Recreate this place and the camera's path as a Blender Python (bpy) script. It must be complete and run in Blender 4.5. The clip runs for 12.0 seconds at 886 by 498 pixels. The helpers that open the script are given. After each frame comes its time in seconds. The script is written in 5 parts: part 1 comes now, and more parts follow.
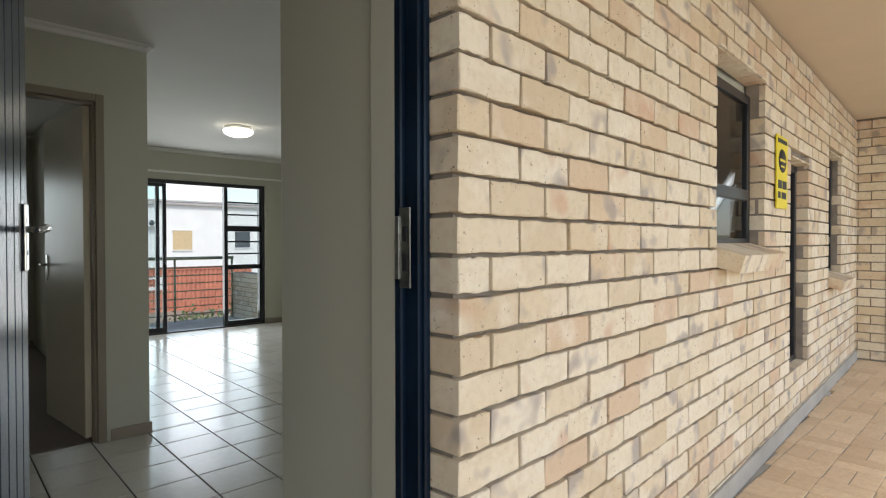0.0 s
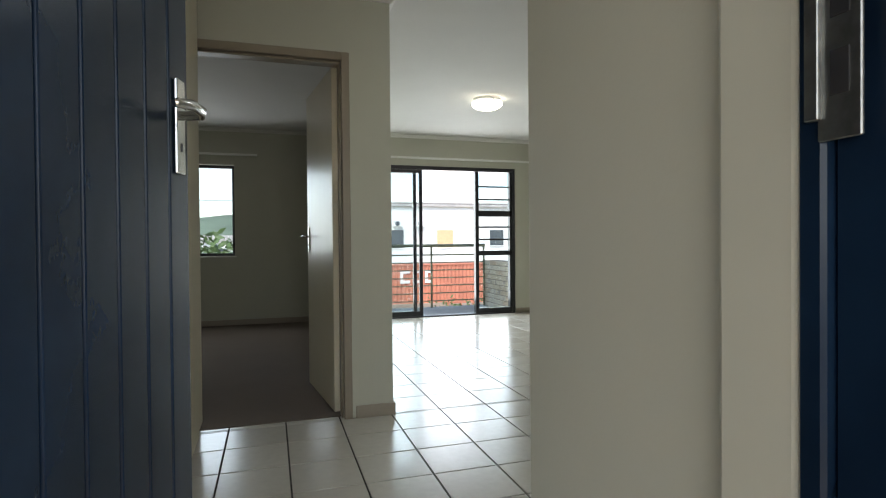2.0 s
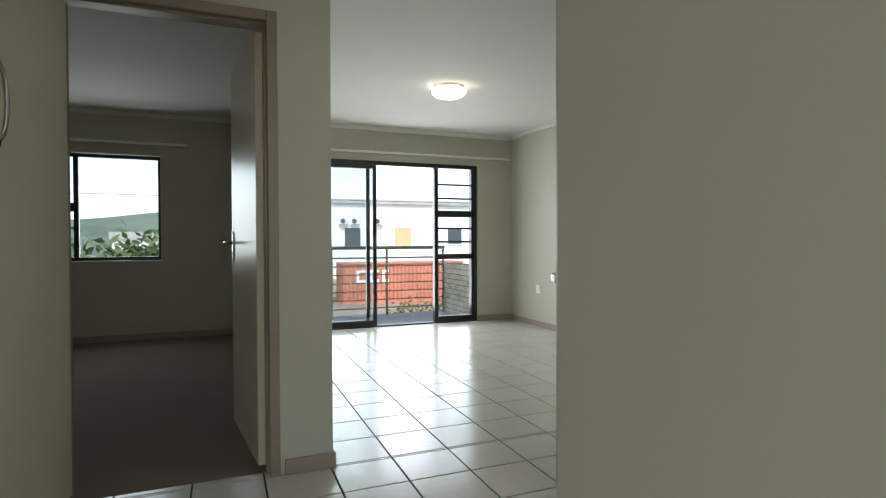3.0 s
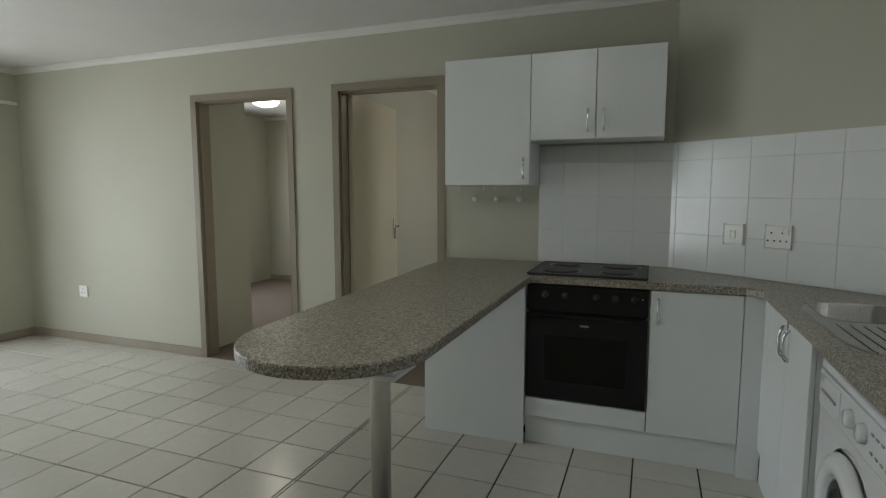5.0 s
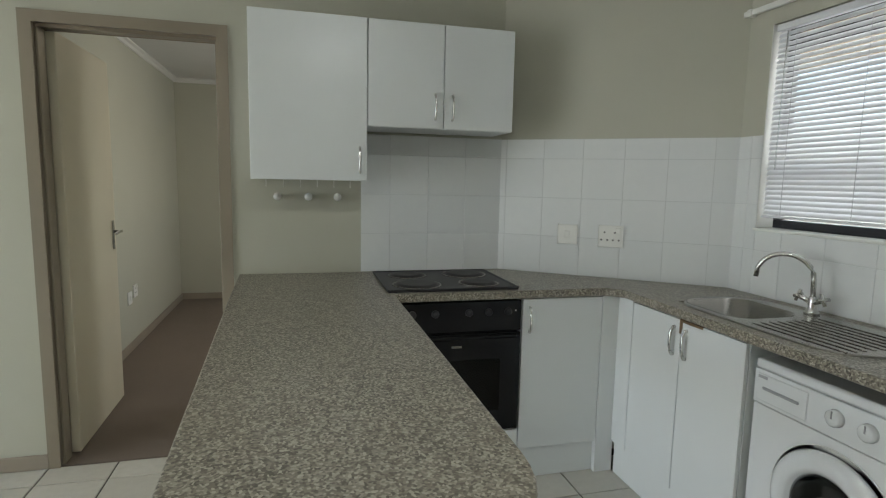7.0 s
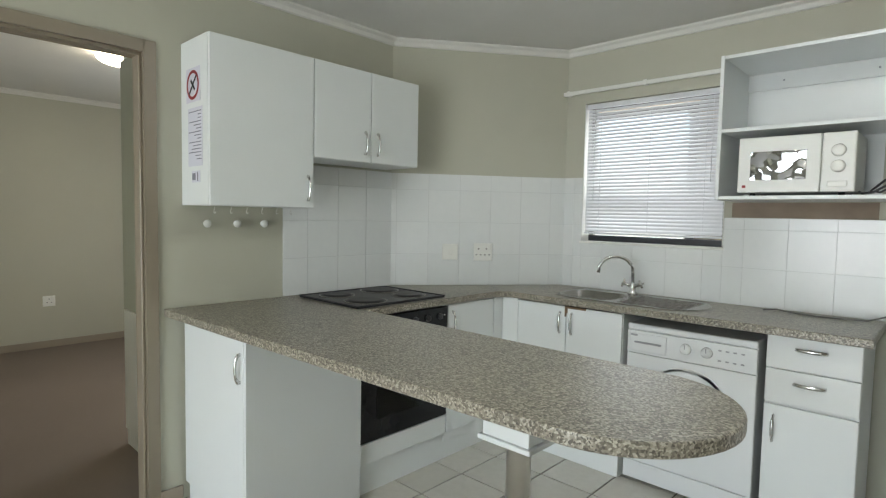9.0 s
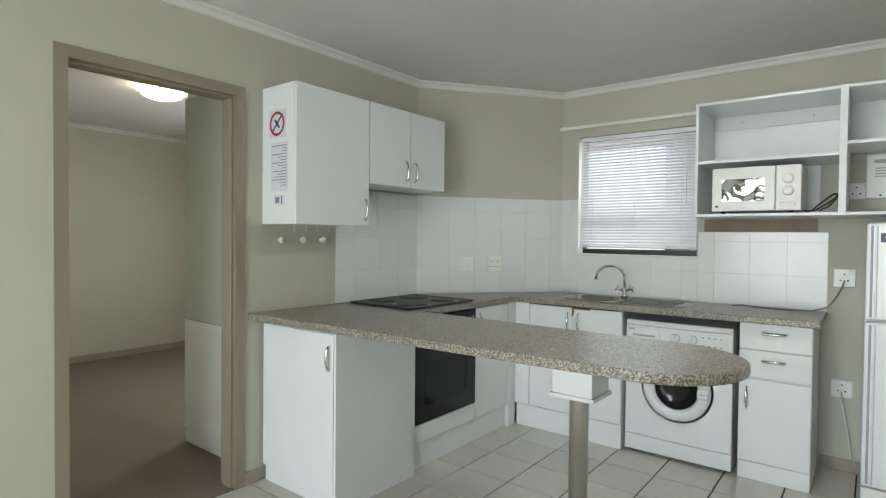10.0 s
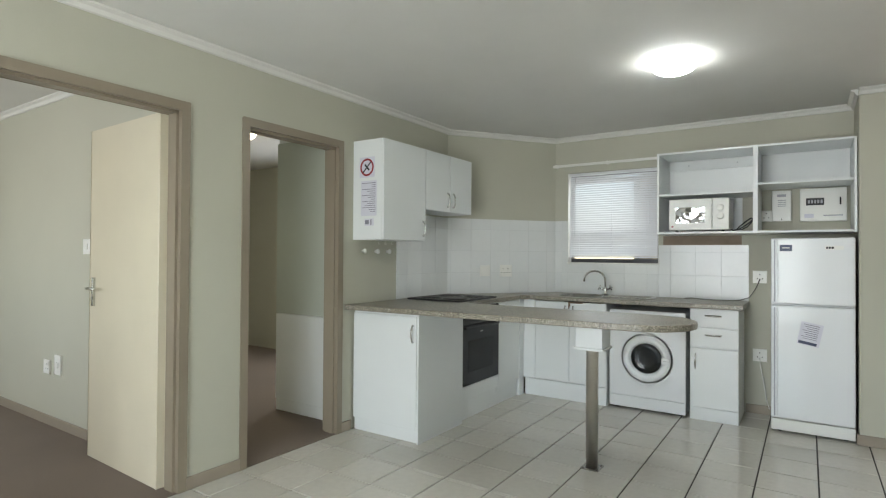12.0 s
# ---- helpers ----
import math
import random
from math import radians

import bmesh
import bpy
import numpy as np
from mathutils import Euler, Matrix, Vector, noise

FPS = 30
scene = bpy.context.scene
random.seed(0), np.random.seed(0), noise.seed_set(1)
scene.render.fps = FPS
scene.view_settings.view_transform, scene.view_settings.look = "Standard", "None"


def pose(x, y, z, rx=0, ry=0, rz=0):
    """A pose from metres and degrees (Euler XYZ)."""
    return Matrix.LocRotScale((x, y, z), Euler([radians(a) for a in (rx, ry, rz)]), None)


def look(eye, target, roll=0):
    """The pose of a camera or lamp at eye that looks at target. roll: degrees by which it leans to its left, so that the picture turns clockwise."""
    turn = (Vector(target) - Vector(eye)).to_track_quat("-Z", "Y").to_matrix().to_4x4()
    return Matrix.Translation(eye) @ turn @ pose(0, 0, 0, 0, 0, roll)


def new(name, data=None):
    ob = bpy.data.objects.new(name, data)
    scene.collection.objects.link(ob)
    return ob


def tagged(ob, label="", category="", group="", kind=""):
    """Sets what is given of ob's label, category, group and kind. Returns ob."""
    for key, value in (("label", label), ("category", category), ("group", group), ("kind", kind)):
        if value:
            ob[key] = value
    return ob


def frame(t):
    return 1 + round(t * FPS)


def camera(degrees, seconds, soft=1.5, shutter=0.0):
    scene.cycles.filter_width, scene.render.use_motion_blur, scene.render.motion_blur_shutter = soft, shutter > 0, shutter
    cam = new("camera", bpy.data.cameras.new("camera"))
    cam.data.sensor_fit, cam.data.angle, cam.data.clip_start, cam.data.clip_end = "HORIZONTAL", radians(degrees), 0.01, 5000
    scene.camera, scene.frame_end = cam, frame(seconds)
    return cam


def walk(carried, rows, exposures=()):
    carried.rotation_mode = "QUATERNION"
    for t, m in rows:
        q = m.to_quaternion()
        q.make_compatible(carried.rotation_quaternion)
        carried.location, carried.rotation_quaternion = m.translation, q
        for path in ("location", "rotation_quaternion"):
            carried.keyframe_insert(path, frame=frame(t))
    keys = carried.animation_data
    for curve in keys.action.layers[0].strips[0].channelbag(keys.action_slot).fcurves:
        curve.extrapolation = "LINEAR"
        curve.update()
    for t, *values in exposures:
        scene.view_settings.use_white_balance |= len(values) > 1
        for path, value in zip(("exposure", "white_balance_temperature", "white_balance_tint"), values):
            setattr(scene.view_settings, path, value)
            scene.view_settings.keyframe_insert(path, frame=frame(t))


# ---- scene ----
cam = camera(78.0, 12.0, soft=1.2)
PATH = [
    (0, (-4.083, -1.245, 1.188), (-2.713, 0.212, 1.163), -0.1),
    (0.5, (-4.099, -1.144, 1.106), (-2.912, 0.465, 1.082), -0.6),
    (1, (-4.031, -1.011, 1.054), (-3.087, 0.752, 1.034), -0.7),
    (1.5, (-3.884, -0.821, 1.014), (-3.193, 1.056, 0.995), -0.9),
    (2, (-3.75, -0.603, 0.99), (-3.15, 1.305, 0.967), -0.5),
    (2.5, (-3.636, -0.334, 0.991), (-3.019, 1.568, 0.965), -0.6),
    (3, (-3.548, -0.033, 1.05), (-2.803, 1.823, 1.018), -0.2),
    (3.5, (-3.477, 0.23, 1.085), (-2.373, 1.897, 1.065), 0.3),
    (3.7, (-3.458, 0.332, 1.096), (-2.19, 1.879, 1.074), 0.2),
    (5.5, (-3.289, 1.239, 1.395), (-1.351, 1.658, 1.13), 0.5),
    (6, (-3.203, 1.45, 1.403), (-1.227, 1.583, 1.142), 0.9),
    (6.5, (-3.028, 1.71, 1.368), (-1.055, 1.499, 1.125), 1.2),
    (7, (-2.80, 1.95, 1.372), (-0.88, 1.448, 1.127), 1.2),
    (7.5, (-2.672, 2.16, 1.37), (-0.863, 1.343, 1.126), 1.1),
    (9.3, (-2.565, 3.363, 1.341), (-1.248, 1.861, 1.239), 1.0),
    (9.5, (-2.591, 3.493, 1.338), (-1.296, 1.972, 1.247), 0.9),
    (10, (-2.557, 3.85, 1.305), (-1.32, 2.279, 1.264), 0.6),
    (10.5, (-2.613, 4.203, 1.313), (-1.415, 2.602, 1.293), 0.7),
    (11, (-2.67, 4.52, 1.312), (-1.506, 2.893, 1.31), 0.6),
    (11.5, (-2.675, 4.832, 1.287), (-1.548, 3.179, 1.296), 0.4),
    (12, (-2.75, 5.102, 1.26), (-1.641, 3.438, 1.282), 0.4),
]
EXPOSURE = [(0.0, 0.5), (1.0, 0.68), (2.0, 1.2), (2.6, 1.25), (3.1, 1.1), (3.7, 1.15), (5.4, 0.98), (6.5, 1.42), (7.5, 1.65), (9.4, 2.0), (12.0, 1.82)]
walk(cam, [(t, look(eye, target, roll)) for t, eye, target, roll in PATH], EXPOSURE)

# ---- world and light ----
world = bpy.data.worlds.new("sky_world")
scene.world = world
world.use_nodes = True
wn = world.node_tree
sky = wn.nodes.new("ShaderNodeTexSky")
sky.sky_type = 'NISHITA'
sky.sun_disc = False
sky.sun_elevation = radians(48)
sky.sun_rotation = radians(205)
sky.dust_density = 1.0
sky.air_density = 1.0
wn.links.new(sky.outputs[0], wn.nodes["Background"].inputs[0])
wn.nodes["Background"].inputs[1].default_value = 0.15

sun = new("sun", bpy.data.lights.new("sun", 'SUN'))
sun.data.energy = 2.4
sun.data.angle = radians(14)
sun.data.color = (1.0, 0.96, 0.9)
sun.matrix_basis = look((-6, -13, 20), (0, 0, 0))


def window_light(name, x, y, z, w, h, watts, aim, col=(0.93, 0.97, 1.0)):
    lamp = new(name, bpy.data.lights.new(name, 'AREA'))
    lamp.data.shape = 'RECTANGLE'
    lamp.data.size, lamp.data.size_y = w, h
    lamp.data.energy, lamp.data.color = watts, col
    lamp.matrix_basis = look((x, y, z), (x + aim[0], y + aim[1], z + aim[2]))
    return lamp


window_light("balcony_daylight", -1.6, 6.68, 1.1, 2.3, 1.9, 38, (0, -1, -0.1))
window_light("bedroom_daylight", -4.6, 6.85, 1.4, 1.1, 1.1, 8, (0, -1, -0.1))
window_light("kitchen_daylight", -1.23, -0.14, 1.62, 0.8, 0.8, 0.9, (0, 1, -0.1))
window_light("corridor_daylight", -1.0, -3.2, 1.35, 10.0, 2.0, 62, (0, 1, -0.75), (1.0, 0.97, 0.92))


# ---- materials ----
def nodes_of(name):
    m = bpy.data.materials.new(name)
    m.use_nodes = True
    t = m.node_tree
    return m, t, t.nodes["Principled BSDF"]


def link(t, a, b):
    t.links.new(a, b)


def coords(t, scale=1.0, stretch=(1, 1, 1)):
    g = t.nodes.new("ShaderNodeNewGeometry")
    mp = t.nodes.new("ShaderNodeMapping")
    mp.inputs["Scale"].default_value = [scale * s for s in stretch]
    link(t, g.outputs["Position"], mp.inputs["Vector"])
    return mp.outputs[0]


def noise_tex(t, vec, scale, detail=4.0, rough=0.55):
    n = t.nodes.new("ShaderNodeTexNoise")
    n.inputs["Scale"].default_value = scale
    n.inputs["Detail"].default_value = detail
    n.inputs["Roughness"].default_value = rough
    link(t, vec, n.inputs["Vector"])
    return n.outputs[0]


def ramp(t, fac, stops):
    r = t.nodes.new("ShaderNodeValToRGB")
    while len(r.color_ramp.elements) < len(stops):
        r.color_ramp.elements.new(0.5)
    for e, (p, c) in zip(r.color_ramp.elements, stops):
        e.position = p
        e.color = (c[0], c[1], c[2], 1) if not isinstance(c, (int, float)) else (c, c, c, 1)
    link(t, fac, r.inputs[0])
    return r.outputs[0]


def mix(t, fac, a, b, mode='MIX'):
    m = t.nodes.new("ShaderNodeMix")
    m.data_type = 'RGBA'
    m.blend_type = mode
    for sock, v in ((m.inputs[0], fac), (m.inputs[6], a), (m.inputs[7], b)):
        if isinstance(v, (int, float)):
            sock.default_value = v
        elif isinstance(v, tuple):
            sock.default_value = (*v, 1)
        else:
            link(t, v, sock)
    return m.outputs[2]


def bump(t, p, height, strength, dist=0.01):
    b = t.nodes.new("ShaderNodeBump")
    b.inputs["Strength"].default_value = strength
    b.inputs["Distance"].default_value = dist
    link(t, height, b.inputs["Height"])
    link(t, b.outputs[0], p.inputs["Normal"])


def plain(name, col, rough=0.5, metal=0.0, vary=0.06, scale=3.0, grain=60.0, relief=0.1, coat=0.0, spec=0.5):
    """Paint or the like: colour with soft variation at two scales and fine relief."""
    m, t, p = nodes_of(name)
    v = coords(t)
    big = noise_tex(t, v, scale)
    fine = noise_tex(t, v, grain, 3)
    lo = tuple(c * (1 - vary) for c in col)
    hi = tuple(min(1, c * (1 + vary)) for c in col)
    c = mix(t, ramp(t, big, [(0.3, 0.0), (0.7, 1.0)]), lo, hi)
    link(t, c, p.inputs["Base Color"])
    p.inputs["Roughness"].default_value = rough
    p.inputs["Metallic"].default_value = metal
    p.inputs["Coat Weight"].default_value = coat
    p.inputs["Specular IOR Level"].default_value = spec
    if relief:
        bump(t, p, fine, relief, 0.002)
    return m


def brick_mat(name, per_island=False):
    m, t, p = nodes_of(name)
    v = coords(t)
    if per_island:
        g = t.nodes.new("ShaderNodeNewGeometry")
        rnd = g.outputs["Random Per Island"]
    else:
        g = t.nodes.new("ShaderNodeObjectInfo")
        rnd = g.outputs["Random"]
    off = t.nodes.new("ShaderNodeVectorMath")
    off.operation = 'MULTIPLY_ADD'
    link(t, rnd, off.inputs[0])
    off.inputs[1].default_value = (61.0, 43.0, 87.0)
    link(t, v, off.inputs[2])
    v = off.outputs[0]
    base = ramp(t, rnd, [(0.0, (0.58, 0.47, 0.32)), (0.25, (0.68, 0.59, 0.44)), (0.55, (0.73, 0.66, 0.53)),
                         (0.8, (0.64, 0.53, 0.37)), (1.0, (0.60, 0.45, 0.32))])
    cloud = noise_tex(t, v, 7.0, 3)
    base = mix(t, ramp(t, cloud, [(0.52, 0.0), (0.75, 0.7)]), base, (0.78, 0.72, 0.61))
    flash = noise_tex(t, v, 5.2, 2)
    wn_ = t.nodes.new("ShaderNodeTexWhiteNoise")
    wn_.noise_dimensions = '1D'
    link(t, rnd, wn_.inputs["W"])
    base = mix(t, ramp(t, flash, [(0.64, 0.0), (0.74, 0.5)]), base, (0.52, 0.27, 0.17))
    grey = noise_tex(t, v, 6.1, 2)
    base = mix(t, ramp(t, grey, [(0.33, 0.75), (0.42, 0.0)]), base, (0.33, 0.29, 0.27))
    speck = noise_tex(t, v, 95.0, 2)
    where = noise_tex(t, v, 9.0, 2)
    spot = mix(t, 1.0, ramp(t, speck, [(0.29, 0.95), (0.34, 0.0)]), ramp(t, where, [(0.42, 0.0), (0.6, 1.0)]), 'MULTIPLY')
    base = mix(t, spot, base, (0.10, 0.07, 0.05))
    mott = noise_tex(t, v, 38.0, 4)
    base = mix(t, ramp(t, mott, [(0.45, 0.0), (0.75, 0.35)]), base, (0.50, 0.39, 0.26))
    link(t, base, p.inputs["Base Color"])
    p.inputs["Roughness"].default_value = 0.85
    bump(t, p, noise_tex(t, v, 45, 6, 0.7), 0.7, 0.006)
    return m


def tile_mat(name, a, b, rough, per=0.06, mottle=25.0, relief=0.08):
    m, t, p = nodes_of(name)
    v = coords(t)
    g = t.nodes.new("ShaderNodeObjectInfo")
    c = mix(t, g.outputs["Random"], a, b)
    n = noise_tex(t, v, mottle, 5)
    c = mix(t, ramp(t, n, [(0.35, 0.0), (0.7, 0.35)]), c, tuple(x * (1 - per * 2) for x in a))
    link(t, c, p.inputs["Base Color"])
    dirt = noise_tex(t, v, 2.3, 4)
    link(t, ramp(t, dirt, [(0.3, rough * 0.75), (0.75, rough * 1.35)]), p.inputs["Roughness"])
    bump(t, p, noise_tex(t, v, 14, 2), relief, 0.004)
    return m


def granite_mat():
    m, t, p = nodes_of("speckled_laminate")
    v = coords(t)
    vo = t.nodes.new("ShaderNodeTexVoronoi")
    vo.inputs["Scale"].default_value = 200
    link(t, v, vo.inputs["Vector"])
    sep = t.nodes.new("ShaderNodeSeparateColor")
    link(t, vo.outputs["Color"], sep.inputs[0])
    c = ramp(t, sep.outputs[0], [(0.0, (0.07, 0.06, 0.048)), (0.22, (0.13, 0.115, 0.09)), (0.45, (0.21, 0.19, 0.15)),
                                 (0.7, (0.30, 0.275, 0.22)), (1.0, (0.50, 0.47, 0.39))])
    c = mix(t, ramp(t, noise_tex(t, v, 3.0), [(0.35, 0.0), (0.8, 0.25)]), c, (0.30, 0.265, 0.21))
    link(t, c, p.inputs["Base Color"])
    p.inputs["Roughness"].default_value = 0.33
    bump(t, p, noise_tex(t, v, 150, 2), 0.08, 0.001)
    return m


def carpet_mat():
    m, t, p = nodes_of("brown_carpet")
    v = coords(t)
    f = noise_tex(t, v, 320, 3)
    c = mix(t, f, (0.135, 0.105, 0.084), (0.27, 0.22, 0.18))
    c = mix(t, ramp(t, noise_tex(t, v, 2.0), [(0.3, 0.0), (0.7, 0.4)]), c, (0.16, 0.126, 0.102))
    link(t, c, p.inputs["Base Color"])
    p.inputs["Roughness"].default_value = 0.97
    bump(t, p, f, 0.7, 0.006)
    return m


def glass_mat(name, tint=(0.93, 0.96, 0.96), opacity=0.0):
    m, t, p = nodes_of(name)
    tr = t.nodes.new("ShaderNodeBsdfTransparent")
    tr.inputs[0].default_value = (*tint, 1)
    gl = t.nodes.new("ShaderNodeBsdfGlossy")
    gl.inputs["Roughness"].default_value = 0.03
    fr = t.nodes.new("ShaderNodeFresnel")
    fr.inputs[0].default_value = 1.45
    ms = t.nodes.new("ShaderNodeMixShader")
    link(t, fr.outputs[0], ms.inputs[0])
    link(t, tr.outputs[0], ms.inputs[1])
    link(t, gl.outputs[0], ms.inputs[2])
    link(t, ms.outputs[0], t.nodes["Material Output"].inputs[0])
    return m


def lamp_mat(name, col, strength):
    m, t, p = nodes_of(name)
    p.inputs["Base Color"].default_value = (0.9, 0.9, 0.88, 1)
    p.inputs["Roughness"].default_value = 0.25
    p.inputs["Emission Color"].default_value = (*col, 1)
    p.inputs["Emission Strength"].default_value = strength
    return m


M_wall = plain("beige_wall_paint", (0.478, 0.472, 0.388), 0.6, vary=0.03, scale=1.3, grain=90, relief=0.16, spec=0.35)
M_ceil = plain("white_ceiling_paint", (0.68, 0.67, 0.64), 0.8, vary=0.02, grain=70, relief=0.1)
M_cove = plain("white_cornice", (0.70, 0.69, 0.65), 0.6, vary=0.03)
M_frame = plain("taupe_frame_paint", (0.255, 0.215, 0.16), 0.38, vary=0.06, grain=120, relief=0.08)
M_skirt = plain("taupe_skirting", (0.30, 0.255, 0.20), 0.45, vary=0.06)
M_leaf = plain("cream_door_paint", (0.62, 0.565, 0.43), 0.30, vary=0.03, grain=45, relief=0.06)
M_navy = plain("navy_gloss_paint", (0.006, 0.015, 0.032), 0.25, vary=0.3, scale=5, grain=30, relief=0.14, spec=0.22)
M_royal = plain("royal_blue_edge_paint", (0.010, 0.016, 0.10), 0.4, vary=0.15, grain=40, relief=0.2)
M_chip = plain("bare_chipped_wood", (0.40, 0.25, 0.12), 0.8, vary=0.2, scale=20)
M_chrome = plain("brushed_chrome", (0.62, 0.62, 0.60), 0.22, 1.0, vary=0.05, relief=0.03)
M_post = plain("brushed_steel_tube", (0.68, 0.66, 0.62), 0.3, 1.0, vary=0.04, scale=10, grain=200, relief=0.05)
M_worn = plain("worn_dark_steel", (0.30, 0.30, 0.28), 0.4, 1.0, vary=0.3, scale=30, relief=0.3)
M_steel = plain("stainless_steel", (0.37, 0.355, 0.33), 0.27, 1.0, vary=0.06, scale=8, grain=200, relief=0.06)
M_white = plain("white_melamine", (0.74, 0.765, 0.76), 0.30, vary=0.015, grain=150, relief=0.04)
M_edge = plain("white_edging", (0.70, 0.71, 0.69), 0.4, vary=0.03)
M_raw = plain("swollen_chipboard", (0.20, 0.13, 0.075), 0.9, vary=0.3, scale=30)
M_brownstrip = plain("brown_bare_plaster", (0.27, 0.21, 0.16), 0.85, vary=0.12, scale=8)
M_black = plain("black_glass_enamel", (0.010, 0.010, 0.011), 0.14, vary=0.2, relief=0.02, spec=0.28)
# also gives the uncut holes their shade
M_dark = plain("dark_plastic_and_holes", (0.02, 0.02, 0.022), 0.45, vary=0.2)
M_drum = plain("dim_steel_drum", (0.20, 0.20, 0.20), 0.4, 1.0, vary=0.3, scale=25, grain=150, relief=0.3)
M_plate = plain("cast_iron_plate", (0.022, 0.021, 0.021), 0.5, vary=0.3, scale=20, relief=0.3)
M_appl = plain("white_appliance_enamel", (0.76, 0.78, 0.79), 0.22, vary=0.012, grain=120, relief=0.03, coat=0.2)
M_applgrey = plain("grey_print", (0.35, 0.36, 0.38), 0.5)
M_ivory = plain("ivory_appliance_plastic", (0.75, 0.755, 0.72), 0.35, vary=0.02)
M_sock = plain("white_socket_plastic", (0.78, 0.78, 0.74), 0.3, vary=0.01)
M_paper = plain("white_paper", (0.64, 0.64, 0.71), 0.8, vary=0.03)
M_ink = plain("grey_print_ink", (0.20, 0.20, 0.24), 0.8)
M_red = plain("red_print", (0.26, 0.02, 0.025), 0.5)
M_blacki = plain("black_print", (0.015, 0.015, 0.018), 0.6)
M_bluelab = plain("blue_label", (0.02, 0.035, 0.09), 0.35)
M_yellow = plain("yellow_sign_face", (0.75, 0.62, 0.02), 0.5, vary=0.04)
M_alu = plain("dark_bronze_aluminium", (0.012, 0.013, 0.017), 0.35, vary=0.1, relief=0.03)
M_slat = plain("white_blind_slat", (0.72, 0.73, 0.75), 0.35, vary=0.02)
M_grout_f = plain("dark_floor_grout", (0.028, 0.024, 0.02), 0.9, vary=0.2, scale=10)
M_grout_w = plain("pale_wall_grout", (0.60, 0.615, 0.605), 0.8, vary=0.05)
M_mortar = plain("grey_brown_mortar", (0.25, 0.215, 0.18), 0.95, vary=0.2, scale=12, grain=140, relief=0.5)
M_tile_f = tile_mat("cream_floor_tile", (0.55, 0.53, 0.47), (0.61, 0.59, 0.53), 0.20, relief=0.05)
M_tile_w = tile_mat("white_wall_tile", (0.72, 0.74, 0.735), (0.76, 0.775, 0.765), 0.18, per=0.01, relief=0.1)
M_brick = brick_mat("cream_face_brick")
M_brick_j = brick_mat("cream_face_brick_far", True)
M_pave = tile_mat("tan_paver", (0.58, 0.43, 0.28), (0.72, 0.57, 0.40), 0.75, per=0.12, mottle=30, relief=0.3)
M_corr_ceil = plain("peach_corridor_ceiling", (0.60, 0.50, 0.37), 0.85, vary=0.03)
M_gran = granite_mat()
M_carpet = carpet_mat()
M_glass = glass_mat("clear_glass")
M_glass_d = glass_mat("smoked_glass", (0.35, 0.36, 0.37))
M_lamp = lamp_mat("lit_opal_glass", (1.0, 0.93, 0.78), 5.3)
M_lamp_w = lamp_mat("lit_warm_opal_glass", (1.0, 0.86, 0.62), 9.0)
M_lamp_k = lamp_mat("lit_cool_opal_glass", (0.95, 1.0, 0.98), 12.5)
M_rail = plain("pale_green_rail_paint", (0.24, 0.26, 0.17), 0.45, vary=0.08)
M_conc = plain("grey_concrete", (0.36, 0.35, 0.32), 0.9, vary=0.15, scale=2, grain=40, relief=0.3)
M_plaster_x = plain("white_exterior_plaster", (0.74, 0.74, 0.72), 0.85, vary=0.04, scale=0.5)
M_cont = plain("orange_red_container_steel", (0.46, 0.17, 0.105), 0.6, vary=0.15, scale=0.8)
M_soil = plain("sandy_ground", (0.24, 0.20, 0.15), 0.95, vary=0.3, scale=0.4, grain=6, relief=0.4)
M_hill = plain("far_scrub_hill", (0.10, 0.13, 0.09), 0.95, vary=0.35, scale=0.05, grain=0.4)
M_leaves = plain("green_leaves", (0.075, 0.12, 0.035), 0.6, vary=0.4, scale=4)
M_bark = plain("grey_bark", (0.14, 0.11, 0.08), 0.9, vary=0.3, scale=8)
M_roof = plain("grey_sheet_roof", (0.40, 0.38, 0.37), 0.7, vary=0.15, scale=1)
M_frost = plain("frosted_green_panel", (0.50, 0.54, 0.48), 0.22, vary=0.02)
M_wavy, t_, p_ = nodes_of("wavy_mirror_film")
p_.inputs["Base Color"].default_value = (0.46, 0.465, 0.48, 1)
p_.inputs["Metallic"].default_value = 1.0
p_.inputs["Roughness"].default_value = 0.06
bump(t_, p_, noise_tex(t_, coords(t_), 11, 1), 0.5, 0.02)
M_cable = plain("dark_cable_rubber", (0.03, 0.03, 0.032), 0.5)
M_gcable = plain("grey_cable_rubber", (0.16, 0.155, 0.145), 0.5)
M_winx = plain("dark_window_pane_far", (0.06, 0.075, 0.09), 0.2)
M_tan = plain("ochre_door_paint", (0.55, 0.42, 0.24), 0.6)


# ---- mesh helpers ----
def part(name, bm, material, parent=None, label=""):
    me = bpy.data.meshes.new(name)
    bm.to_mesh(me)
    bm.free()
    me.materials.append(material)
    ob = new(name, me)
    if parent is not None:
        ob.parent = parent
        if parent.type == 'EMPTY':
            ob.matrix_parent_inverse = parent.matrix_basis.inverted()
    if label:
        ob["label"] = label
    return ob


def thing(name, at, label, category, group="", kind=""):
    e = new(name)
    e.empty_display_size = 0.1
    e.matrix_basis = Matrix.Translation(at)
    return tagged(e, label, category, group, kind)


def struct(name, bm, material, label="", category=""):
    return tagged(part(name, bm, material), label, category, kind="structure")


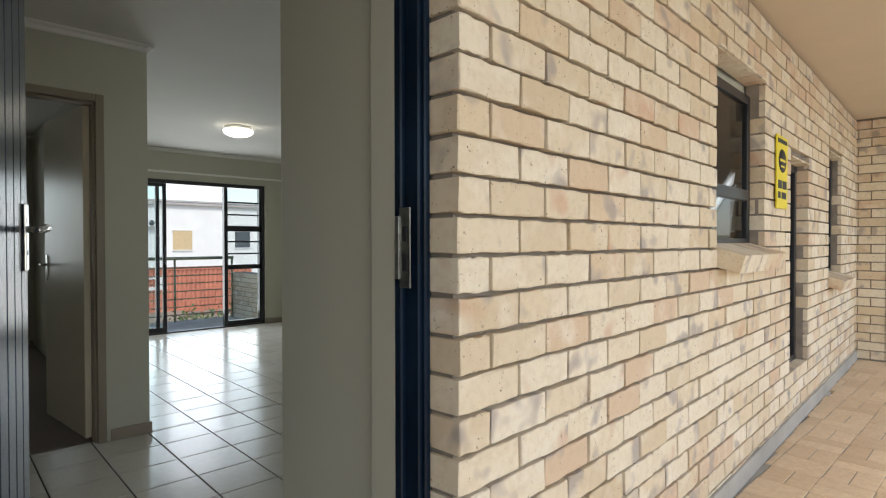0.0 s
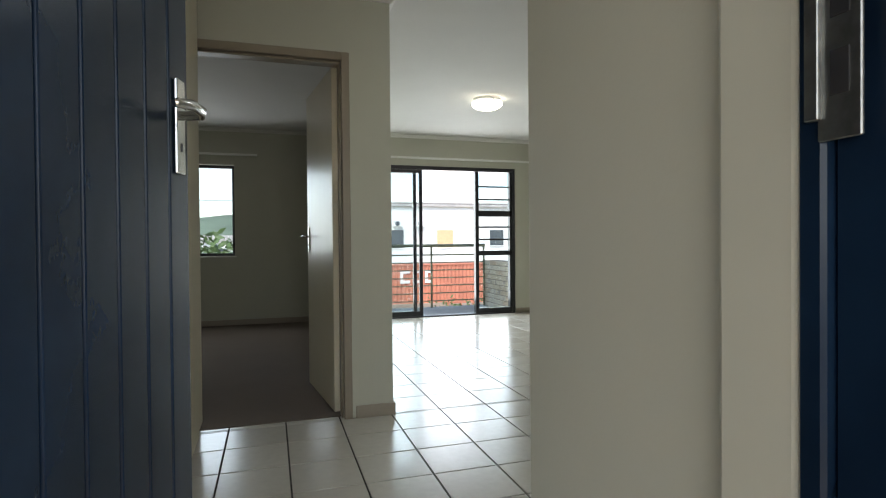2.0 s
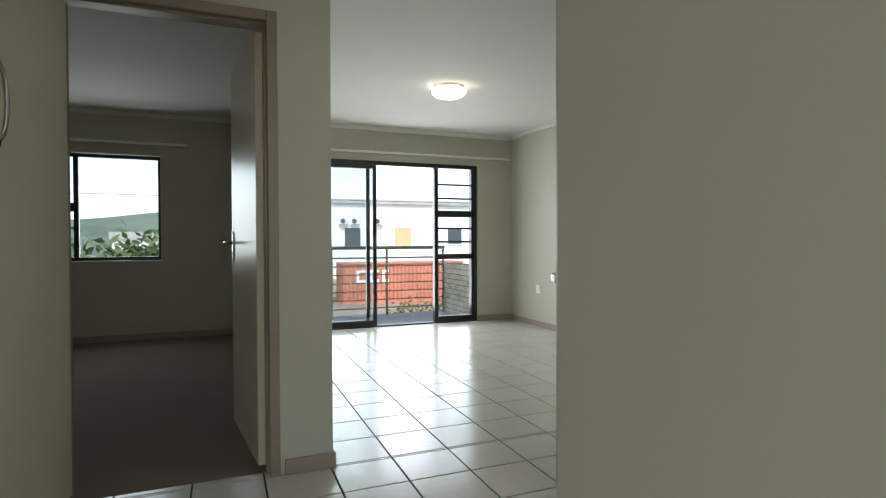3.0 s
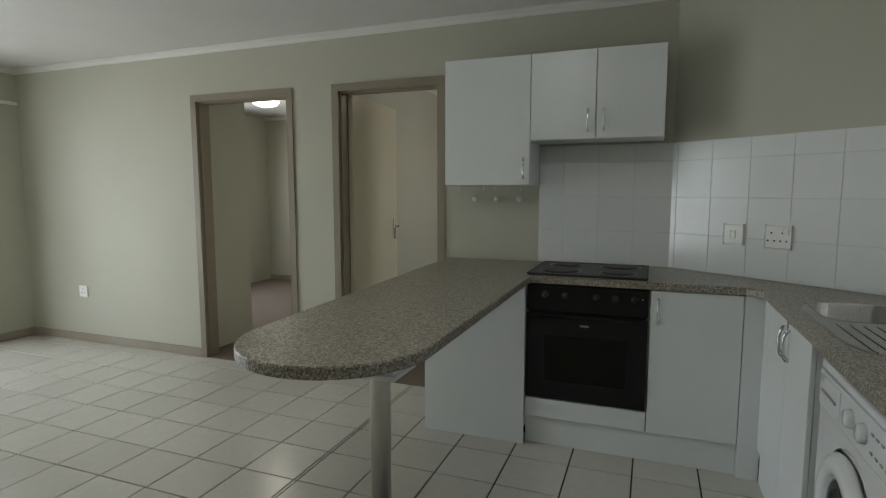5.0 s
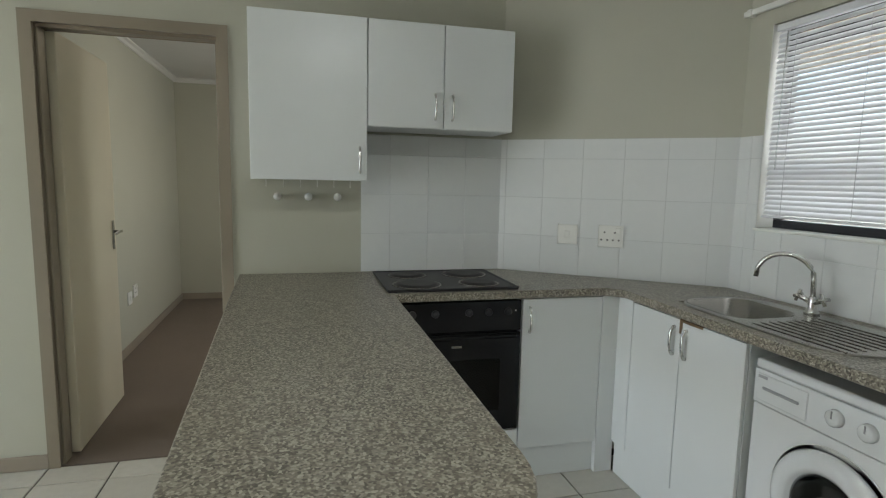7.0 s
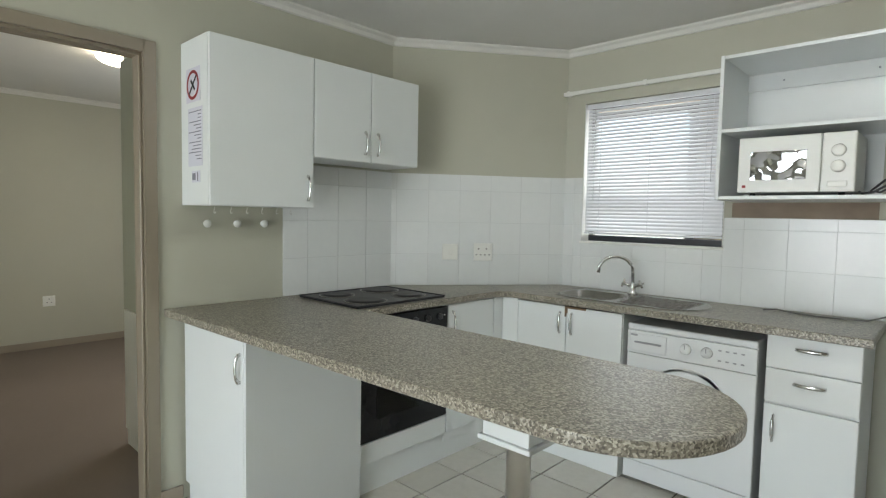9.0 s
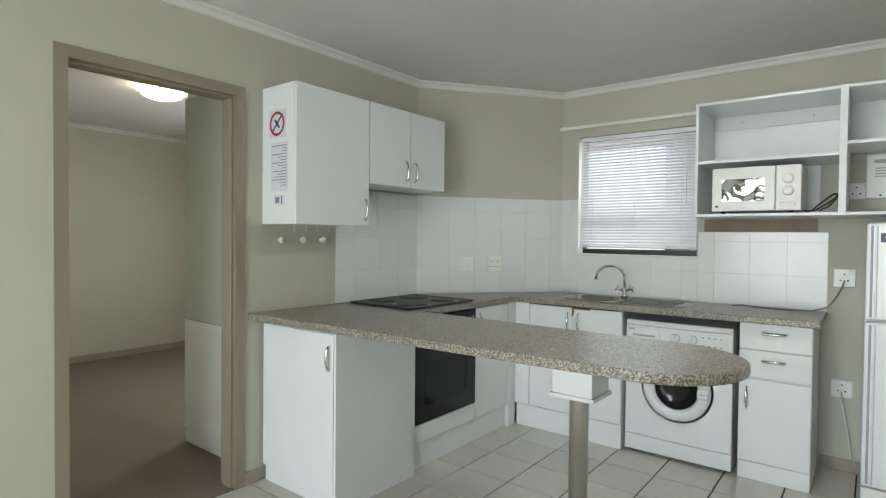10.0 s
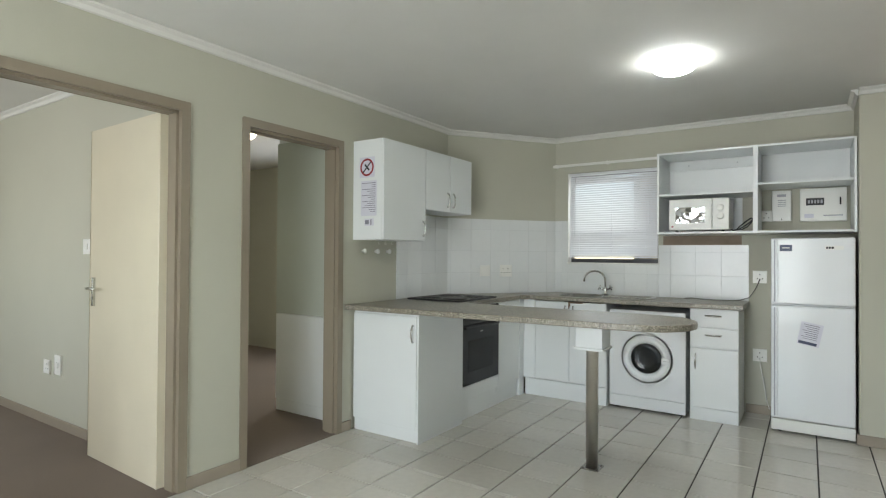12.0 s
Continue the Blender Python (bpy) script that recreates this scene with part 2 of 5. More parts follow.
def add_box(bm, x0, x1, y0, y1, z0, z1, bev=0.0, seg=1, m=None):
    x0, x1 = sorted((x0, x1))
    y0, y1 = sorted((y0, y1))
    z0, z1 = sorted((z0, z1))
    r = bmesh.ops.create_cube(bm, size=1.0)
    vs = r["verts"]
    for v in vs:
        v.co = Vector((x0 + (v.co.x + 0.5) * (x1 - x0), y0 + (v.co.y + 0.5) * (y1 - y0), z0 + (v.co.z + 0.5) * (z1 - z0)))
    if m is not None:
        for v in vs:
            v.co = m @ v.co
    if bev:
        es = list({e for v in vs for e in v.link_edges})
        bmesh.ops.bevel(bm, geom=es, offset=bev, segments=seg, affect='EDGES', profile=0.5)
    return bm


def box(x0, x1, y0, y1, z0, z1, bev=0.0, seg=1, m=None):
    return add_box(bmesh.new(), x0, x1, y0, y1, z0, z1, bev, seg, m)


def boxes(rows, bev=0.0, m=None):
    bm = bmesh.new()
    for r in rows:
        add_box(bm, *r, bev, 1, m)
    return bm


def add_tube(bm, pts, r, n=10, closed=False, flat=1.0):
    """A round tube along a line of points."""
    pts = [Vector(p) for p in pts]
    rings = []
    for i, p in enumerate(pts):
        a = pts[max(i - 1, 0)]
        b = pts[min(i + 1, len(pts) - 1)]
        d = (b - a).normalized()
        up = Vector((0, 0, 1)) if abs(d.z) < 0.95 else Vector((1, 0, 0))
        u = d.cross(up).normalized()
        w = u.cross(d).normalized()
        rr = r[i] if isinstance(r, (list, tuple)) else r
        rings.append([bm.verts.new(p + u * (rr * math.cos(2 * math.pi * k / n)) + w * (rr * flat * math.sin(2 * math.pi * k / n)))
                      for k in range(n)])
    for ra, rb in zip(rings, rings[1:]):
        for k in range(n):
            f = bm.faces.new((ra[k], ra[(k + 1) % n], rb[(k + 1) % n], rb[k]))
            f.smooth = True
    bm.faces.new(rings[0][::-1])
    bm.faces.new(rings[-1])
    return bm


def tube(pts, r, n=10, flat=1.0):
    return add_tube(bmesh.new(), pts, r, n, flat=flat)


def add_prism(bm, outline, z0, z1, bev=0.0):
    lo = [bm.verts.new((x, y, z0)) for x, y in outline]
    hi = [bm.verts.new((x, y, z1)) for x, y in outline]
    n = len(outline)
    bm.faces.new(lo[::-1])
    top = bm.faces.new(hi)
    for k in range(n):
        bm.faces.new((lo[k], lo[(k + 1) % n], hi[(k + 1) % n], hi[k]))
    bmesh.ops.recalc_face_normals(bm, faces=bm.faces)
    if bev:
        free = lambda v: not (0.0 < v.co.y < 0.46 and v.co.x > -1.3)
        es = [e for e in bm.edges if all(free(v) for v in e.verts) and (all(abs(v.co.z - z1) < 1e-6 for v in e.verts) or all(abs(v.co.z - z0) < 1e-6 for v in e.verts))]
        bmesh.ops.bevel(bm, geom=es, offset=bev, segments=3, affect='EDGES', profile=0.5)
    return bm


def add_lathe(bm, prof, n=32, m=None):
    """Turns (radius, height) pairs about z."""
    rings = []
    for r, z in prof:
        ring = []
        for k in range(n):
            a = 2 * math.pi * k / n
            co = Vector((r * math.cos(a), r * math.sin(a), z))
            ring.append(bm.verts.new(m @ co if m is not None else co))
        rings.append(ring)
    for ra, rb in zip(rings, rings[1:]):
        for k in range(n):
            f = bm.faces.new((ra[k], ra[(k + 1) % n], rb[(k + 1) % n], rb[k]))
            f.smooth = True
    for ring in (rings[0], rings[-1]):
        bm.faces.new(ring)
    bmesh.ops.recalc_face_normals(bm, faces=bm.faces)
    return bm


def lathe(prof, n=32, m=None):
    return add_lathe(bmesh.new(), prof, n, m)


def bow(a, b, out, rise=0.022, r=0.005, n=9, flat=1.0):
    """A bow handle from a to b, standing off in the direction out."""
    a, b, out = Vector(a), Vector(b), Vector(out)
    pts = [a] + [a.lerp(b, k / n) + out * (rise * (0.35 + 0.65 * math.sin(math.pi * k / n) ** 0.6)) for k in range(n + 1)] + [b]
    return tube(pts, r, 8, flat)


FA = radians(3.2)
FO = Vector((-3.215, -0.374, 0))
FM = Matrix.Translation(FO) @ Matrix.Rotation(FA, 4, 'Z')   # facade: x along the wall, y into it
H = 2.41

# ---- large structure ----
WX, WL = -4.57, -3.085          # hall's west wall, living room's west wall
NY = 6.38                      # north wall
struct("wall_east", boxes([(0, 0.12, 0.8, 2.27, 0, H), (0, 0.12, 3.10, 3.43, 0, H), (0, 0.12, 4.36, NY + 0.2, 0, H),
                           (0, 0.12, 2.27, 3.10, 2.06, H), (0, 0.12, 3.43, 4.36, 2.06, H)]), M_wall,
       "beige painted plaster wall with two doorways", "wall")
dl = Vector((0 + 0.68, 0.907, 0))
DA = math.atan2(0.907, 0.68)
DM = Matrix.Translation((-0.68, 0, 0)) @ Matrix.Rotation(DA, 4, 'Z')   # diagonal kitchen corner wall
DL = dl.length
struct("wall_kitchen_corner", box(-0.0, DL, -0.1, 0, 0, H, m=DM), M_wall, "beige painted slanting kitchen corner wall", "wall")
struct("wall_south", boxes([(-3.06, -1.65, -0.12, 0, 0, H), (-0.81, -0.62, -0.12, 0, 0, H), (-1.65, -0.81, -0.12, 0, 0, 1.19),
                            (-1.65, -0.81, -0.12, 0, 2.06, H)]), M_wall, "beige painted kitchen wall with a window opening", "wall")
struct("wall_partition", add_box(box(-3.228, -3.04, -0.092, 0.458, 0, H, 0.012, 2), -3.258, -3.06, -0.197, -0.093, 0, H, 0.008, 2), M_wall, "beige painted wall stub beside the entrance", "wall")
struct("wall_hall_west", boxes([(WX - 0.1, WX, -0.3, 2.5, 0, H), (WX, -4.20, -0.25, -0.198, 0, H), (-4.20, -3.22, -0.26, -0.198, 2.09, H)]), M_wall,
       "beige painted hall wall", "wall")
struct("wall_bedroom_south", boxes([(WX - 1.5, -4.18, 2.5, 2.62, 0, H), (-3.32, WL - 0.12, 2.5, 2.62, 0, H), (-4.18, -3.32, 2.5, 2.62, 2.06, H)]), M_wall,
       "beige painted wall with a bedroom doorway", "wall")
struct("wall_living_west", box(WL - 0.12, WL, 2.5, NY + 0.2, 0, H), M_wall, "beige painted living room wall", "wall")
SX0, SX1, ST = -2.85, -0.49, 2.01
struct("wall_north", boxes([(WL, SX0, NY, NY + 0.22, 0, H), (SX1, 0, NY, NY + 0.22, 0, H), (SX0, SX1, NY, NY + 0.22, ST, H)]), M_wall,
       "beige painted wall with a wide sliding door opening", "wall")
BX0, BX1, BZ0, BZ1, BY = -5.32, -4.17, 0.85, 1.96, 6.55
struct("wall_bedroom_north", boxes([(-6.2, BX0, BY, BY + 0.22, 0, H), (BX1, WL - 0.12, BY, BY + 0.22, 0, H), (BX0, BX1, BY, BY + 0.22, 0, BZ0),
                                    (BX0, BX1, BY, BY + 0.22, BZ1, H)]), M_wall, "beige painted bedroom wall with a window", "wall")
struct("wall_bedroom_west", box(-6.2, -6.1, 2.5, BY, 0, H), M_wall, "beige painted bedroom wall", "wall")
# rooms behind the east wall
struct("wall_rooms_middle", box(0.12, 3.9, 3.25, 3.35, 0, H), M_wall, "beige painted wall between two bedrooms", "wall")
struct("wall_rooms_east", boxes([(3.75, 3.87, 0.2, 3.30, 0, H), (3.45, 3.87, 3.35, 7.0, 0, H)]), M_wall, "beige painted bedroom back wall", "wall")
# the window openings in these two walls are out of view and assumed
struct("wall_rooms_north", boxes([(0.12, 1.0, 6.4, 6.6, 0, H), (2.4, 3.75, 6.4, 6.6, 0, H), (1.0, 2.4, 6.4, 6.6, 0, 0.9), (1.0, 2.4, 6.4, 6.6, 2.0, H)]), M_wall,
       "beige painted bedroom wall with a window", "wall")
struct("wall_rooms_south", boxes([(-0.1, 1.42, 0.2, 0.3, 0, H), (2.08, 3.75, 0.2, 0.3, 0, H), (1.42, 2.08, 0.2, 0.3, 0, 0.89), (1.42, 2.08, 0.2, 0.3, 1.94, H)]), M_wall, "beige painted bedroom wall with a window", "wall")
# added area lamps brighten the far rooms from their assumed windows
window_light("far_room_south_daylight", 1.75, 0.32, 1.4, 0.66, 1.0, 6, (0, 1, -0.1))
window_light("far_room_daylight", 1.7, 6.3, 1.45, 1.3, 1.0, 14, (0, -1, -0.1))

struct("ceiling", boxes([(-6.2, 3.9, 0.0, 7.0, H, H + 0.12), (-4.7, -0.5, -0.16, 0.0, H, H + 0.12)]), M_ceil, "white painted flat ceiling", "ceiling")
struct("floor", boxes([(WX - 0.1, 0.06, 0.0, 2.56, -0.15, -0.006), (-4.15, -3.05, -0.32, 0.0, -0.15, -0.006), (WL - 0.02, 0.06, 2.56, NY + 0.05, -0.15, -0.006)]), M_grout_f,
       "floor of cream ceramic tiles with dark grout", "floor")
struct("carpet_bedroom", box(-6.1, WL - 0.12, 2.56, BY, -0.15, 0.004), M_carpet, "brown bedroom carpet", "carpet")
struct("carpet_rooms", box(0.004, 3.75, 0.25, 6.4, -0.15, 0.004), M_carpet, "brown carpet in the far bedrooms", "carpet")


def cove(name, a, b, inward):
    """A small white cornice strip along the top of a wall."""
    a, b, n = Vector(a), Vector(b), Vector(inward).normalized()
    prof = [(0, 0), (0.042, 0), (0.040, -0.010), (0.020, -0.020), (0.012, -0.040), (0, -0.044)]
    bm = bmesh.new()
    ra = [bm.verts.new(a + n * (p[0] + 0.002) + Vector((0, 0, p[1] - 0.002))) for p in prof]
    rb = [bm.verts.new(b + n * (p[0] + 0.002) + Vector((0, 0, p[1] - 0.002))) for p in prof]
    for k in range(len(prof)):
        bm.faces.new((ra[k], ra[(k + 1) % len(prof)], rb[(k + 1) % len(prof)], rb[k]))
    bm.faces.new(ra)
    bm.faces.new(rb[::-1])
    bmesh.ops.recalc_face_normals(bm, faces=bm.faces)
    struct(name, bm, M_cove, "thin white cornice under the ceiling", "cornice")


cove("cornice_1", (0, 0.907, H), (0, NY, H), (-1, 0, 0))
cove("cornice_2", (-0.68, 0, H), (0, 0.907, H), (-0.8, 0.6, 0))
cove("cornice_3", (-3.04, 0, H), (-0.68, 0, H), (0, 1, 0))
cove("cornice_4", (WL, NY, H), (0, NY, H), (0, -1, 0))
cove("cornice_5", (WL, 2.5, H), (WL, NY, H), (1, 0, 0))
cove("cornice_6", (WX, 2.5, H), (WL, 2.5, H), (0, -1, 0))
cove("cornice_7", (-6.1, BY, H), (WL - 0.12, BY, H), (0, -1, 0))
cove("cornice_8", (3.75, 0.3, H), (3.75, 3.25, H), (-1, 0, 0))
cove("cornice_13", (3.45, 3.35, H), (3.45, 6.4, H), (-1, 0, 0))
cove("cornice_9", (0.12, 3.25, H), (3.75, 3.25, H), (0, -1, 0))
cove("cornice_10", (-3.04, 0.0, H), (-3.04, 0.458, H), (1, 0, 0))
cove("cornice_11", (-3.228, 0.46, H), (-3.04, 0.46, H), (0, 1, 0))
cove("cornice_12", (0.12, 3.35, H), (3.75, 3.35, H), (0, 1, 0))


def skirt(name, x0, x1, y0, y1):
    struct(name, box(x0, x1, y0, y1, 0.0, 0.07, 0.003), M_skirt, "taupe skirting tile along the wall", "baseboard")


skirt("baseboard_1", -0.014, -0.001, 4.362, NY)
skirt("baseboard_2", -0.014, -0.001, 3.10, 3.43)
skirt("baseboard_3", -0.014, -0.001, 2.17, 2.27)
skirt("baseboard_4", SX1, -0.014, NY - 0.014, NY - 0.001)
skirt("baseboard_5", -3.30, WL + 0.012, 2.486, 2.499)
skirt("baseboard_6", WL + 0.001, WL + 0.014, 2.5, NY)
skirt("baseboard_7", -3.04, -2.33, 0.001, 0.014)
skirt("baseboard_8", -3.24, -3.026, 0.459, 0.472)
skirt("baseboard_9", -6.1, WL - 0.13, BY - 0.014, BY - 0.001)
skirt("baseboard_10", 0.12, 3.75, 3.236, 3.249)
skirt("baseboard_11", 3.736, 3.749, 0.3, 3.25)
skirt("baseboard_14", 3.436, 3.449, 3.364, 6.4)
skirt("baseboard_12", 0.12, 3.436, 3.351, 3.364)
skirt("baseboard_13", -3.039, -3.026, 0.02, 0.458)


# ---- doors ----
def lever(parent, p, along, out, r=0.008, plate=(0.03, 0.17), mat=None):
    """A lever handle on a back plate; along: where the lever points, out: away from the leaf."""
    mat = mat or M_chrome
    p, along, out = Vector(p), Vector(along).normalized(), Vector(out).normalized()
    up = Vector((0, 0, 1))
    rot = Matrix((along, up, out)).transposed().to_4x4()
    m = Matrix.Translation(p) @ rot
    h = part("handle", box(-plate[0] / 2, plate[0] / 2, -plate[1] * 0.62, plate[1] * 0.38, 0, 0.007, 0.003, 2, m), mat, parent, "chrome lever handle on a plate")
    q = [m @ Vector(c) for c in ((0, 0, 0.005), (0, 0, 0.042), (0.02, 0.003, 0.05), (0.06, 0.004, 0.05), (0.105, -0.003, 0.046), (0.115, -0.006, 0.042))]
    part("lever", tube(q, [r, r, r * 1.05, r, r * 0.9, r * 0.6], 10), mat, h)
    # the keyhole is a dark slip; its shade is in the colour
    part("keyhole", box(-0.003, 0.003, -0.065, -0.05, 0.0065, 0.008, m=m), M_dark, h)


def door_set(name, m, w, h, t, angle, label, hinge_left=True, frame_mat=None, leaf=True):
    """A steel frame wrapped round a wall of thickness t, opening 0..w along x, with the room on the -y side; the leaf swings to +y."""
    frame_mat = frame_mat or M_frame
    root = thing(name, m.translation, label, "door", kind="structure")
    e, lap = 0.045, 0.012
    part("jamb", boxes([(0, e, -lap, t + lap, 0, h), (e, e + 0.012, 0.02, t - 0.02, 0, h - e)], 0.003, m), frame_mat, root)
    part("jamb", boxes([(w - e, w, -lap, t + lap, 0, h), (w - e - 0.012, w - e, 0.02, t - 0.02, 0, h - e)], 0.003, m), frame_mat, root)
    part("head", boxes([(e, w - e, -lap, t + lap, h - e, h), (e, w - e, 0.02, t - 0.02, h - e - 0.012, h - e)], 0.003, m), frame_mat, root)
    if leaf:
        lw, lt = w - 2 * e - 0.006, 0.04
        hx = e + 0.003 if hinge_left else w - e - 0.003
        s = 1 if hinge_left else -1
        lm = m @ Matrix.Translation((hx, t + 0.0, 0.01)) @ Matrix.Rotation(radians(angle) * s, 4, 'Z')
        lf = part("leaf", box(0 if s > 0 else -lw, lw if s > 0 else 0, -lt, 0, 0, h - e - 0.015, 0.003, 1, lm), M_leaf, root, "cream painted flush door leaf standing open")
        r3 = lm.to_3x3()
        for side in (1, -1):
            o = r3 @ Vector((0, side, 0))
            pt = lm @ Vector((s * (lw - 0.06), 0.001 if side > 0 else -lt - 0.001, 1.03))
            lever(lf, pt, r3 @ Vector((-s, 0, 0)), o, 0.008)
        for z in (0.25, 1.75):
            part("hinge", tube([m @ Vector((hx - s * 0.004, t + 0.008, z - 0.05)), m @ Vector((hx - s * 0.004, t + 0.008, z + 0.05))], 0.008, 8), frame_mat, lf)
    return root


# bedroom off the hall: room side -y, leaf hinged on the right
door_set("door_1", pose(-4.18, 2.5, 0), 0.86, 2.06, 0.12, 83, "cream bedroom door standing open in a taupe steel frame", hinge_left=False)
# the doors in the east wall open to +x: local x runs along -y
R_E = Matrix.Rotation(radians(-90), 4, 'Z')
door_set("door_2", Matrix.Translation((0, 4.36, 0)) @ R_E, 0.93, 2.06, 0.12, 92, "cream bedroom door standing wide open in a taupe frame", hinge_left=False)
door_set("door_3", Matrix.Translation((0, 3.10, 0)) @ R_E, 0.83, 2.06, 0.12, 91, "cream door standing open beside the kitchen cupboards", hinge_left=True)


def entrance():
    root = thing("door_4", (-3.7, -0.2, 0), "navy blue boarded entrance door standing open in its frame", "door", kind="structure")
    y0, y1 = -0.276, -0.198
    for x0, x1, s in ((-3.262, -3.222, 1), (-4.29, -4.152, -1)):
        j = part("jamb", boxes([(x0, x1, y0 + 0.05, y1, 0, 2.09), (x0 if s < 0 else x0 + 0.012, x1 - 0.02 if s < 0 else x1, y0, y0 + 0.05, 0, 2.09),
                                (x0 if s < 0 else x0 + 0.022, x1 - 0.035 if s < 0 else x1, y0 - 0.012, y0, 0, 2.09)], 0.004), M_navy, root, "navy gloss painted frame")
        if s > 0:
            part("strike_plate", boxes([(x0 - 0.003, x0 + 0.001, -0.262, -0.222, 1.08, 1.27), (x0 - 0.008, x0, -0.226, -0.212, 1.10, 1.25)], 0.001), M_worn, j, "worn steel strike plate")
            # latch holes stay uncut; dark slips carry their shade
            part("latch_hole", boxes([(x0 - 0.0045, x0 - 0.002, -0.252, -0.235, 1.19, 1.225), (x0 - 0.0045, x0 - 0.002, -0.252, -0.235, 1.12, 1.16)]), M_dark, j)
    part("head", boxes([(-4.152, -3.262, y0, y1, 2.045, 2.09)], 0.004), M_navy, root)
    # leaf: boards on a core, hinged on the west jamb
    lm = Matrix.Translation((-4.085, -0.2, 0.012)) @ Matrix.Rotation(radians(75.6), 4, 'Z')
    lw, lt, lh = 0.752, 0.066, 2.02
    lf = part("leaf", box(0, lw, 0.006, lt - 0.006, 0, lh, 0.002, 1, lm), M_royal, root, "royal blue leaf edge with chipped paint")
    part("edge_lipping", box(-0.0045, 0.0015, -0.003, lt + 0.003, 0, lh, 0.0015, 1, lm), M_royal, lf, "royal blue painted hinge edge")
    n = 9
    for k in range(n):
        a, b = lw * k / n, lw * (k + 1) / n
        part("board", box(a + 0.0025, b - 0.0025, -0.002, 0.008, 0.0, lh, 0.0035, 2, lm), M_navy, lf)
        part("board", box(a + 0.0025, b - 0.0025, lt - 0.008, lt + 0.002, 0.0, lh, 0.0035, 2, lm), M_navy, lf)
    r3 = lm.to_3x3()
    lever(lf, lm @ Vector((lw - 0.05, -0.003, 1.21)), r3 @ Vector((-1, 0, 0)), r3 @ Vector((0, -1, 0)), 0.009, (0.036, 0.17))
    lever(lf, lm @ Vector((lw - 0.05, lt + 0.003, 1.21)), r3 @ Vector((-1, 0, 0)), r3 @ Vector((0, 1, 0)), 0.009, (0.036, 0.17))
    for z in (0.3, 0.975, 1.75):
        hg = part("hinge", boxes([(-0.0065, -0.003, 0.016, 0.060, z, z + 0.12)], 0.0008, lm), M_sock, lf, "white painted butt hinge")
        part("knuckle", tube([lm @ Vector((-0.006, -0.006, z)), lm @ Vector((-0.006, -0.006, z + 0.11))], 0.003, 8), M_sock, hg)
        for dz, dy in ((0.015, 0.022), (0.042, 0.016), (0.068, 0.022), (0.096, 0.016)):
            part("screw", lathe([(0.0001, 0.0), (0.0045, 0.0), (0.003, 0.0012), (0.0001, 0.0014)], 8, lm @ Matrix.Translation((-0.0065, dy + 0.008, z + dz)) @ Matrix.Rotation(radians(-90), 4, 'Y')), M_steel, hg)
    rnd = random.Random(4)
    bm = bmesh.new()
    for k in range(46):
        z = rnd.uniform(0.1, 1.0)
        hh = rnd.uniform(0.003, 0.022)
        add_box(bm, -0.0056, 0.0005, -0.0035, -0.003 + rnd.uniform(0.0015, 0.006), z, z + hh, 0.0005, 1, lm)
    part("chip", bm, M_chip, lf, "bare wood where the paint has chipped")


entrance()
struct("threshold", box(-4.15, -3.21, -0.36, -0.12, -0.02, 0.002, 0.004), M_conc, "concrete door threshold", "threshold")


# ---- kitchen ----
WT0, WT1 = 0.866, 0.902


def worktop():
    tip = [(-1.955 + 0.297 * math.cos(a), 1.872 + 0.297 * math.sin(a)) for a in [radians(270 - 180 * k / 24) for k in range(25)]]
    hole = [(-1.232, 0.15), (-1.232, 0.45), (-0.898, 0.45), (-0.898, 0.15)]
    out = [(-0.002, 2.243)] + [(-0.64, 2.223)] + tip[::-1] + [(-0.60, 1.575), (-0.60, 0.60), (-0.66, 0.54), (-2.355, 0.54), (-2.355, 0.003), (-1.065, 0.003)] + [(-1.065, 0.15)] + hole + [(-1.0649, 0.15), (-1.0649, 0.003), (-0.682, 0.003), (-0.003, 0.905)]
    root = thing("worktop", (-1.0, 1.2, WT0), "grey-beige speckled laminate worktop with a rounded peninsula end", "worktop")
    part("slab", add_prism(bmesh.new(), out, WT0, WT1, 0.006), M_gran, root)
    return root


worktop()


def door_front(root, ax, u0, u1, z0, z1, face, handle, name="door", n=(0, 0, 0), label="", hz=None, horizontal=False):
    """A cupboard front. ax 'x': it lies along x and faces +y (n = +1) or -y; ax 'y': along y and faces -x."""
    g = 0.0015
    if ax == 'x':
        d = part(name, box(u0 + g, u1 - g, face, face + 0.016 * n, z0 + g, z1 - g, 0.0015), M_white, root, label)
        out = Vector((0, n, 0))
        P = lambda u, z: Vector((u, face + 0.016 * n, z))
    else:
        d = part(name, box(face - 0.016, face, u0 + g, u1 - g, z0 + g, z1 - g, 0.0015), M_white, root, label)
        out = Vector((-1, 0, 0))
        P = lambda u, z: Vector((face - 0.016, u, z))
    if handle is not None:
        if horizontal:
            part("handle", bow(P(handle - 0.055, hz), P(handle + 0.055, hz), out, 0.022, 0.0052, flat=1.5), M_chrome, d, "satin chrome bow handle")
        else:
            part("handle", bow(P(handle, hz - 0.055), P(handle, hz + 0.055), out, 0.022, 0.0052, flat=1.5), M_chrome, d, "satin chrome bow handle")
    return d


